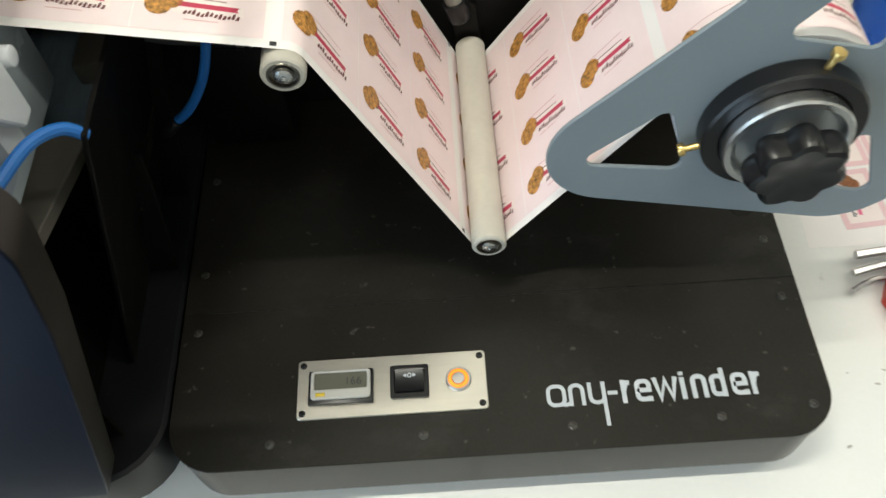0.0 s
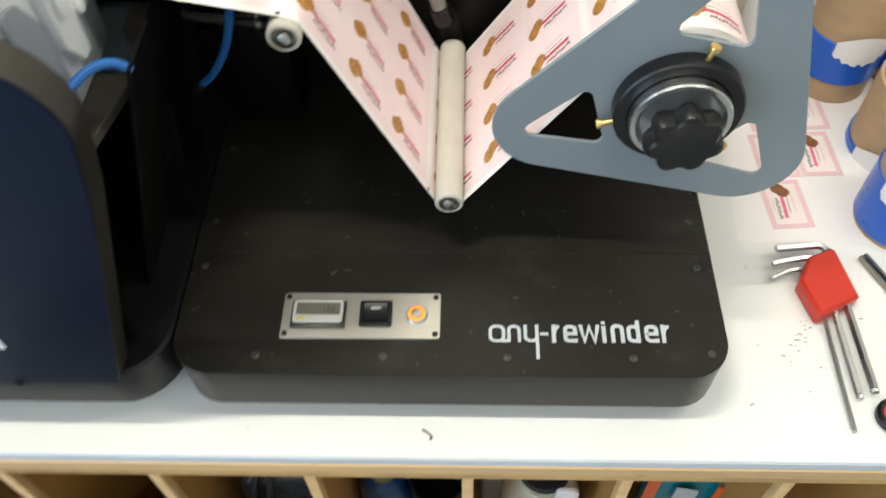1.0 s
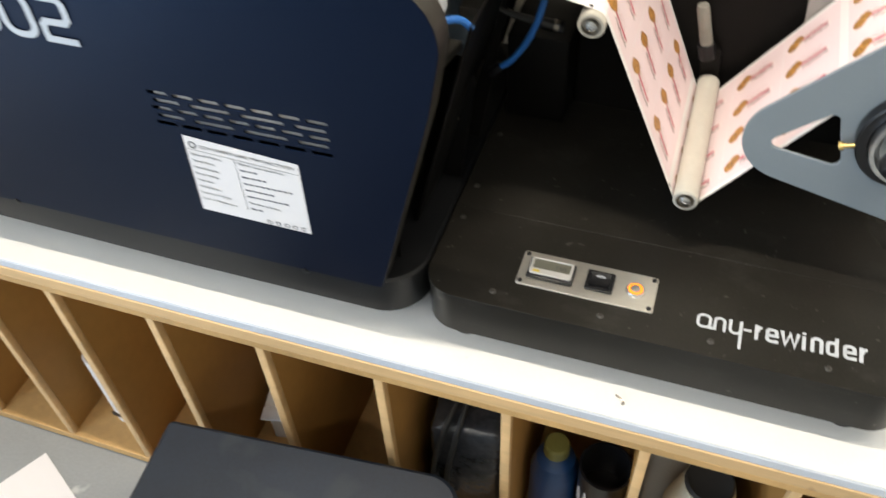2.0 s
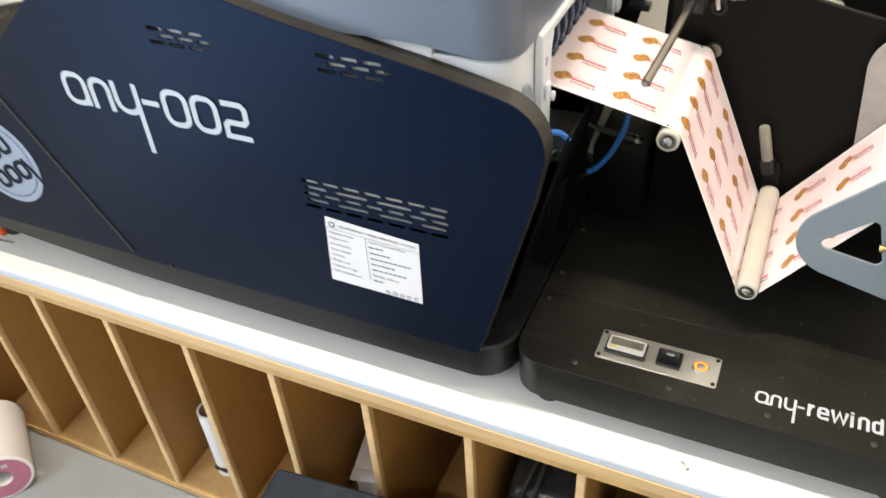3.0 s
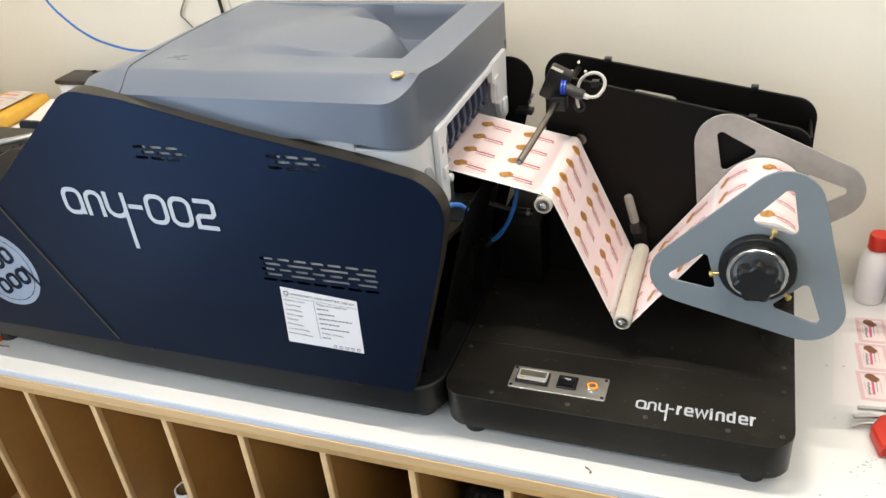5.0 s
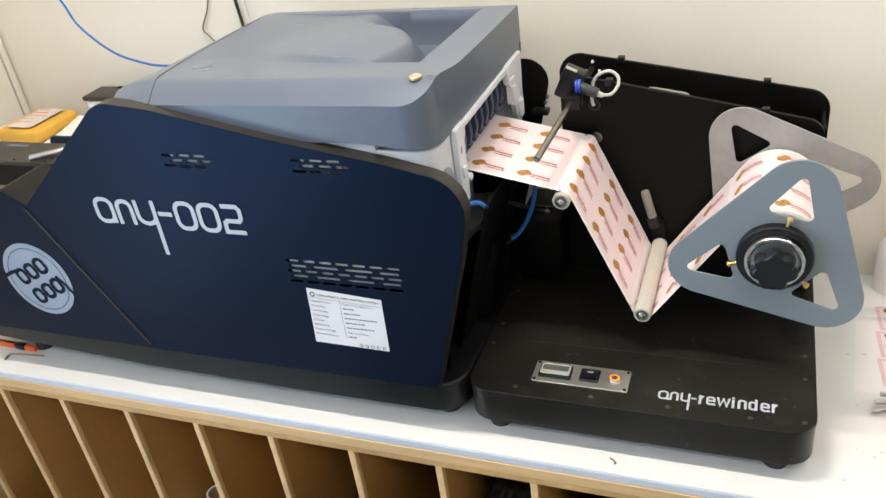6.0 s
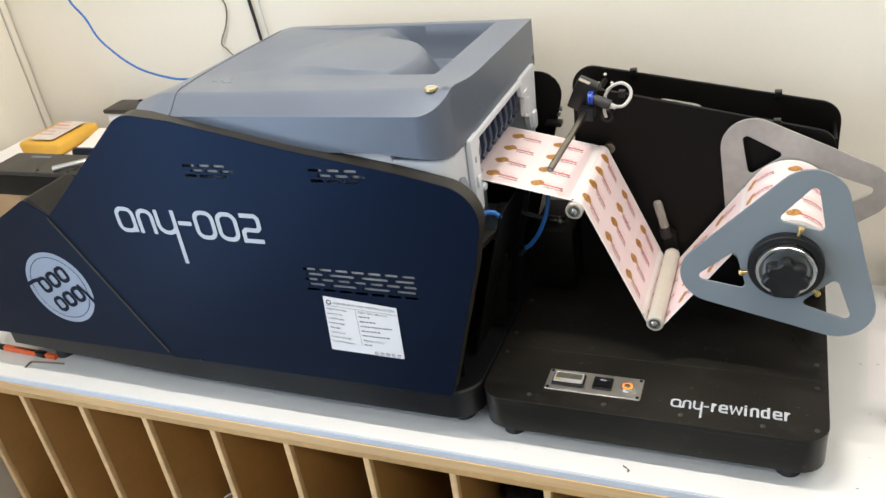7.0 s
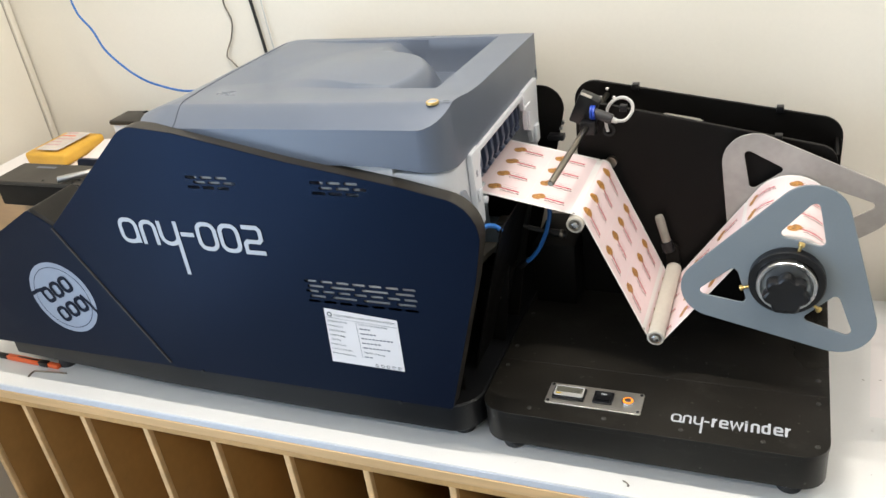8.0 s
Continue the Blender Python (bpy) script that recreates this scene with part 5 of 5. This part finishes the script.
part("face_mark", box(-0.006, 0.006, -0.002, 0.003, 0.0107, 0.011), M_PAPER, dial)
twz = thing("tweezers", "dark steel tweezers lying on the bench", "tweezers", at=(0.690, 0.135, 0.004), turn=-66)
part("arm", box(-0.055, 0.055, -0.0045, -0.001, -0.0035, 0.004, 0.001), M_DARKSTEEL, twz)
part("arm", box(-0.055, 0.055, 0.001, 0.0045, -0.0035, 0.004, 0.001), M_DARKSTEEL, twz)
part("bridge", box(0.048, 0.057, -0.0052, 0.0052, -0.0036, 0.0045, 0.001), M_DARKSTEEL, twz)

# loose labels, biscuits towards the wall
def loose_label(x, y, turn):
    t = thing("loose_label", "small pink printed label stuck on the bench", "label", "loose labels", at=(x, y, 0.0004), turn=turn)
    b = bmesh.new()
    def lay(pts, lift, mi):
        f = b.faces.new([b.verts.new((w - LW / 2, LL / 2 - u, lift)) for u, w in pts])
        f.material_index = mi
    lay([(0.006, 0.006), (LL - 0.006, 0.006), (LL - 0.006, LW - 0.006), (0.006, LW - 0.006)], 0.0003, 5)
    label_print(lay)
    part("print", b, [M_PINK_DEEP, M_BISCUIT, M_ROSE, M_INK_GREY, M_INK_LT, M_PALEPINK], t, "pink printed face", 80)
    part("backing", box(-LW / 2, LW / 2, -LL / 2, LL / 2, -0.0004, 0.00012), M_PAPER, t)


for lx, ly, lt in ((0.606, 0.258, 4), (0.6085, 0.330, 3), (0.6555, 0.333, 3), (0.6125, 0.402, 3), (0.6595, 0.405, 3)):
    loose_label(lx, ly, lt)
sheet = tagged(part("backing_sheet", plate([(0.545, 0.205), (0.72, 0.205), (0.735, 0.46), (0.56, 0.46)], (), 0.00005, 0.00018, "z"), M_PAPER), "thin white backing sheet under the loose labels", "paper sheet")

# card cores with blue film
def film_roll(x, y, r, h, band0, band1, label, turn=0, tilt=0):
    t = thing("film_roll", label, "film roll", "rolls of blue film", at=(x, y, 0), turn=turn)
    part("core", lathe([(r - 0.004, 0.0), (r, 0.0), (r, h - 0.001), (r - 0.0008, h), (r - 0.0035, h), (r - 0.004, h - 0.001), (r - 0.004, 0.0)], (0, 0, 0), "z", 40), M_CARD, t, "brown card core")
    part("film", lathe([(r + 0.0004, band0), (r + 0.0022, band0 + 0.0008), (r + 0.0022, band1 - 0.0008), (r + 0.0004, band1)], (0, 0, 0), "z", 40), M_TAPE, t, "glossy blue film wrap")
    b = bmesh.new()
    rim = []
    for k in range(15):
        a = radians(195 + 5.5 * k)
        lo_z = band1 - 0.010 - 0.006 * abs(math.sin(k * 1.9 + turn)) - 0.010 * math.sin(math.pi * k / 14)
        hi_z = band1 + 0.004 + 0.012 * math.sin(math.pi * k / 14)
        rim.append([b.verts.new((math.cos(a) * (r + 0.0032), math.sin(a) * (r + 0.0032), z)) for z in (lo_z, hi_z)])
    for p, q in zip(rim, rim[1:]):
        b.faces.new((p[0], q[0], q[1], p[1]))
    part("torn_paper", b, M_PAPER, t, "torn white paper scrap")


film_roll(0.722, 0.236, 0.047, 0.115, 0.006, 0.075, "card core with wide blue film and torn paper")
film_roll(0.752, 0.345, 0.055, 0.100, 0.0, 0.012, "brown card core with a narrow blue band at its foot")
film_roll(0.700, 0.460, 0.045, 0.150, 0.030, 0.085, "tall brown card core with a blue film band", 40)
film_roll(0.800, 0.470, 0.045, 0.190, 0.020, 0.055, "tall brown card core with a blue film band", 90)
cap = thing("glue_bottle", "white bottle with a red cap behind the card cores", "bottle", at=(0.612, 0.497, 0))
part("bottle", lathe([(0, 0), (0.022, 0), (0.024, 0.003), (0.024, 0.085), (0.015, 0.10), (0.014, 0.108), (0, 0.108)], (0, 0, 0), "z", 28), M_PAPER, cap, "white bottle body")
part("cap", lathe([(0.0165, 0.104), (0.0165, 0.128), (0.015, 0.131), (0, 0.131)], (0, 0, 0), "z", 28), M_REDPL, cap, "red screw cap")

# scraps and marks on the worktop
scr = tagged(part("paper_scrap", tube([(0.216, -0.012, 0.0012), (0.221, -0.015, 0.0016), (0.225, -0.019, 0.001), (0.2235, -0.0215, 0.0012)], 0.0012, 5, 4), M_DARKSTEEL), "tiny dark curled scrap on the bench", "scrap")
rnd = random.Random(4)
spots_bm = bmesh.new()
for k in range(26):
    x, y = rnd.uniform(0.50, 0.66), rnd.uniform(0.0, 0.33)
    if k < 17:
        x, y = rnd.gauss(0.585, 0.012), rnd.gauss(0.085, 0.018)
    r = rnd.uniform(0.0005, 0.0013)
    flat(ellipse(x, y, r * rnd.uniform(1, 3.2), r, 7, rnd.uniform(-0.5, 0.4)), up3(0.00035 + 0.000002 * k), spots_bm)
specks = tagged(part("dirt_specks", spots_bm, M_SMUDGE), "small dark smudges scattered on the white worktop", "dirt", kind="stuff")

# ---- floor things in front of the bench ----
stool = thing("black_case", "large dusty blue-black case with rounded corners on the floor", "case")
CASE = rounded([(-0.297, -0.520), (0.101, -0.485), (0.064, -0.057), (-0.335, -0.092)], [0.03, 0.03, 0.045, 0.008], 6)
part("body", plate(offset_loop(clean(CASE), 0.006), (), FLOOR_Z, -0.215, "z", 0.004), M_PLASTIC, stool)
part("lid", plate(CASE, (), -0.2145, -0.190, "z", 0.006), M_DUSTY, stool, "black lid with dust")
rollp = thing("paper_roll", "white paper roll with a mauve printed end lying on the floor", "paper roll", at=(-0.955, -0.170, FLOOR_Z + 0.0560), turn=52)
part("roll_body", lathe([(0.019, 0.0), (0.0535, 0.0), (0.056, 0.002), (0.056, 0.158), (0.054, 0.160), (0.019, 0.160), (0.019, 0.0)], (0, 0, 0), "y", 48), M_PAPER, rollp, "white wound paper")
part("end_label", lathe([(0.019, -0.0006), (0.050, -0.0006), (0.050, 0.0)], (0, 0, 0), "y", 48), M_PINKROLL, rollp, "mauve printed end")
for k in range(3):
    part("print_bar", box(-0.020 + 0.015 * k, -0.010 + 0.015 * k, -0.0014, -0.0008, 0.026, 0.034), M_MARK, rollp)
sheet_f = thing("floor_sheet", "white paper sheet lying flat on the grey floor", "paper sheet", at=(-0.694, -0.075, FLOOR_Z), turn=-28.5)
part("sheet", plate([(0, 0), (0.21, 0), (0.21, -0.297), (0, -0.297)], (), 0.0006, 0.0014, "z"), M_PAPER, sheet_f)

# ---- things in the pigeonholes ----
SH = FLOOR_Z + 0.0222
tubec = thing("label_core", "white label core with dark print standing in the pigeonhole", "label core", at=(-0.585, 0.03, SH))
part("core", lathe([(0.0175, 0), (0.021, 0), (0.021, 0.175), (0.0175, 0.175), (0.0175, 0.0)], (0, 0, 0), "z", 32), M_PAPER, tubec, "white paper core")
part("liner", lathe([(0.0172, 0.174), (0.0172, 0.02)], (0, 0, 0), "z", 32), M_CARD, tubec, "brown inside")
for k in range(4):
    part("print_bar", box(-0.012 + 0.007 * k, -0.0075 + 0.007 * k, -0.0225, -0.0195, 0.018, 0.028), M_BLACKINK, tubec)
for sx, sy, sz, w, h in ((-0.28, 0.10, 0.0, 0.045, 0.10),):
    t = thing("white_carton", "plain white carton standing in the pigeonhole", "carton", at=(sx, sy, SH), turn=12)
    part("carton", box(-w, w, -0.03, 0.06, 0, h, 0.003), M_PAPER, t)
    part("flap", box(-w, w, -0.055, -0.031, h - 0.004, h, 0.001), M_PAPER, t)
jar = thing("cleaner_bottle", "dark blue plastic bottle with an olive cap in the pigeonhole", "bottle", at=(0.155, 0.045, SH))
part("bottle", lathe([(0, 0), (0.030, 0), (0.033, 0.004), (0.033, 0.20), (0.026, 0.225), (0.015, 0.235), (0.015, 0.245), (0, 0.245)], (0, 0, 0), "z", 32), M_DENIM, jar)
part("cap", lathe([(0.017, 0.24), (0.017, 0.258), (0.015, 0.261), (0, 0.261)], (0, 0, 0), "z", 24), M_OLIVE, jar, "olive yellow cap")
cupo = thing("travel_mug", "black mug with a torn white sticker in the pigeonhole", "mug", at=(0.222, 0.03, SH))
part("mug", lathe([(0, 0), (0.026, 0), (0.028, 0.003), (0.034, 0.255), (0.0345, 0.262), (0.031, 0.262), (0.028, 0.20), (0.0, 0.20)], (0, 0, 0), "z", 36), M_PLASTIC, cupo)
b = bmesh.new()
N2 = 12
ring = []
for k in range(N2 + 1):
    a = radians(205 + 120 * k / N2)
    lo_z, hi_z = 0.10 + 0.02 * math.sin(k * 1.7), 0.215 + 0.022 * math.sin(k * 2.4) - 0.02 * (k > 7)
    ring.append([b.verts.new((math.cos(a) * (0.0275 + 0.0255 * z + 0.0008), math.sin(a) * (0.0275 + 0.0255 * z + 0.0008), z)) for z in (lo_z, hi_z)])
for p, q in zip(ring, ring[1:]):
    b.faces.new((p[0], q[0], q[1], p[1]))
part("sticker", b, M_PAPER, cupo, "torn white sticker")
shoe = thing("canvas_shoe", "cream canvas shoe with laces standing in the pigeonhole", "shoe", at=(0.345, 0.03, SH))
b = bmesh.new()
rows = []
for k in range(13):
    z = 0.02 + 0.27 * k / 12
    w = 0.046 - 0.012 * (k / 12) + 0.006 * math.sin(k * 0.9)
    d = 0.036 + 0.010 * math.sin(math.pi * k / 12)
    rows.append([b.verts.new((w * math.cos(a) * (1.0 + 0.1 * math.cos(2 * a)), d * math.sin(a), z)) for a in [2 * math.pi * i / 24 for i in range(24)]])
for p, q in zip(rows, rows[1:]):
    for i in range(24):
        b.faces.new((p[i - 1], p[i], q[i], q[i - 1]))
b.faces.new(rows[-1])
part("upper", b, M_CANVAS, shoe, "cream canvas upper")
part("sole", lathe([(0, 0), (0.044, 0), (0.047, 0.004), (0.046, 0.02), (0, 0.022)], (0, 0, 0), "z", 28), M_RUBBER, shoe, "dark rubber sole")
for k in range(7):
    z = 0.07 + 0.030 * k
    part("lace", tube([(-0.022, -0.034, z), (-0.008, -0.046, z + 0.006), (0.008, -0.046, z + 0.004), (0.022, -0.034, z + 0.014)], 0.0022, 6, 4), M_PAPER, shoe, "white lace" if k == 0 else "")
    for ex in (-0.024, 0.024):
        part("eyelet", rod((ex, -0.030, z + 0.008), (ex * 0.96, -0.0435, z + 0.010), 0.0026, 8), M_RUBBER, shoe, "dark eyelet" if k == 0 and ex < 0 else "")
part("opening", lathe([(0.0, 0.2915), (0.022, 0.2925), (0.027, 0.2955), (0.030, 0.2925), (0.031, 0.286)], (0, 0, 0), "z", 24), M_RUBBER, shoe, "dark lined opening")
part("tongue", plate(rounded([(0.006, 0.235), (0.036, 0.235), (0.034, 0.322), (0.010, 0.325)], 0.008, 4), (), -0.040, -0.034, "y", 0.001), M_PAPER, shoe, "pale tongue")

cloth = thing("folded_cloth", "grey folded cloth in the pigeonhole beside the shoe", "cloth", at=(0.285, 0.12, SH))
b = box(-0.012, 0.055, -0.05, 0.12, 0.0, 0.33, 0.012, 3)
for v in b.verts:
    v.co.x += 0.004 * math.sin(v.co.z * 40)
part("fold", b, M_GREYBOX, cloth)
pack = thing("snack_packet", "teal and orange foil packet in the pigeonhole", "packet", at=(0.522, 0.05, SH), turn=-8)
b = box(-0.045, 0.045, -0.02, 0.02, 0.0, 0.275, 0.008, 3)
for v in b.verts:
    f = 1 - 0.75 * abs(v.co.z / 0.145 - 1) ** 4
    v.co.y = v.co.y * max(0.1, f) + 0.002 * math.sin(v.co.z * 70 + v.co.x * 50)
part("pouch", b, M_PACKET, pack, "teal foil pouch")
part("side_band", box(-0.0465, -0.032, -0.0215, -0.0195, 0.05, 0.25), M_ORANGE, pack, "orange stripe")
part("side_band", box(0.032, 0.0465, -0.0215, -0.0195, 0.05, 0.25), M_ORANGE, pack, "orange stripe")
part("print_patch", box(-0.012, 0.014, -0.0218, -0.0198, 0.17, 0.23), M_MARK, pack)
bag = thing("cable_bag", "crumpled dark bag of black cables in the pigeonhole", "bag", at=(0.03, 0.06, SH))
b = box(-0.050, 0.055, -0.045, 0.10, 0.0, 0.27, 0.018, 3)
for v in b.verts:
    v.co.x += 0.006 * math.sin(v.co.z * 33 + v.co.y * 20)
    v.co.y += 0.006 * math.sin(v.co.z * 27 + v.co.x * 40)
part("bag", b, M_BAG, bag, "crumpled dark bag")
for k in range(2):
    part("cord", tube([(-0.03 + 0.018 * k, -0.058, 0.08), (-0.035 + 0.02 * k, -0.064, 0.17), (-0.02 + 0.018 * k, -0.05, 0.27), (-0.01 + 0.012 * k, 0.0, 0.30)], 0.004, 7, 5), M_WIRE_BK, bag, "black cord" if k == 0 else "")
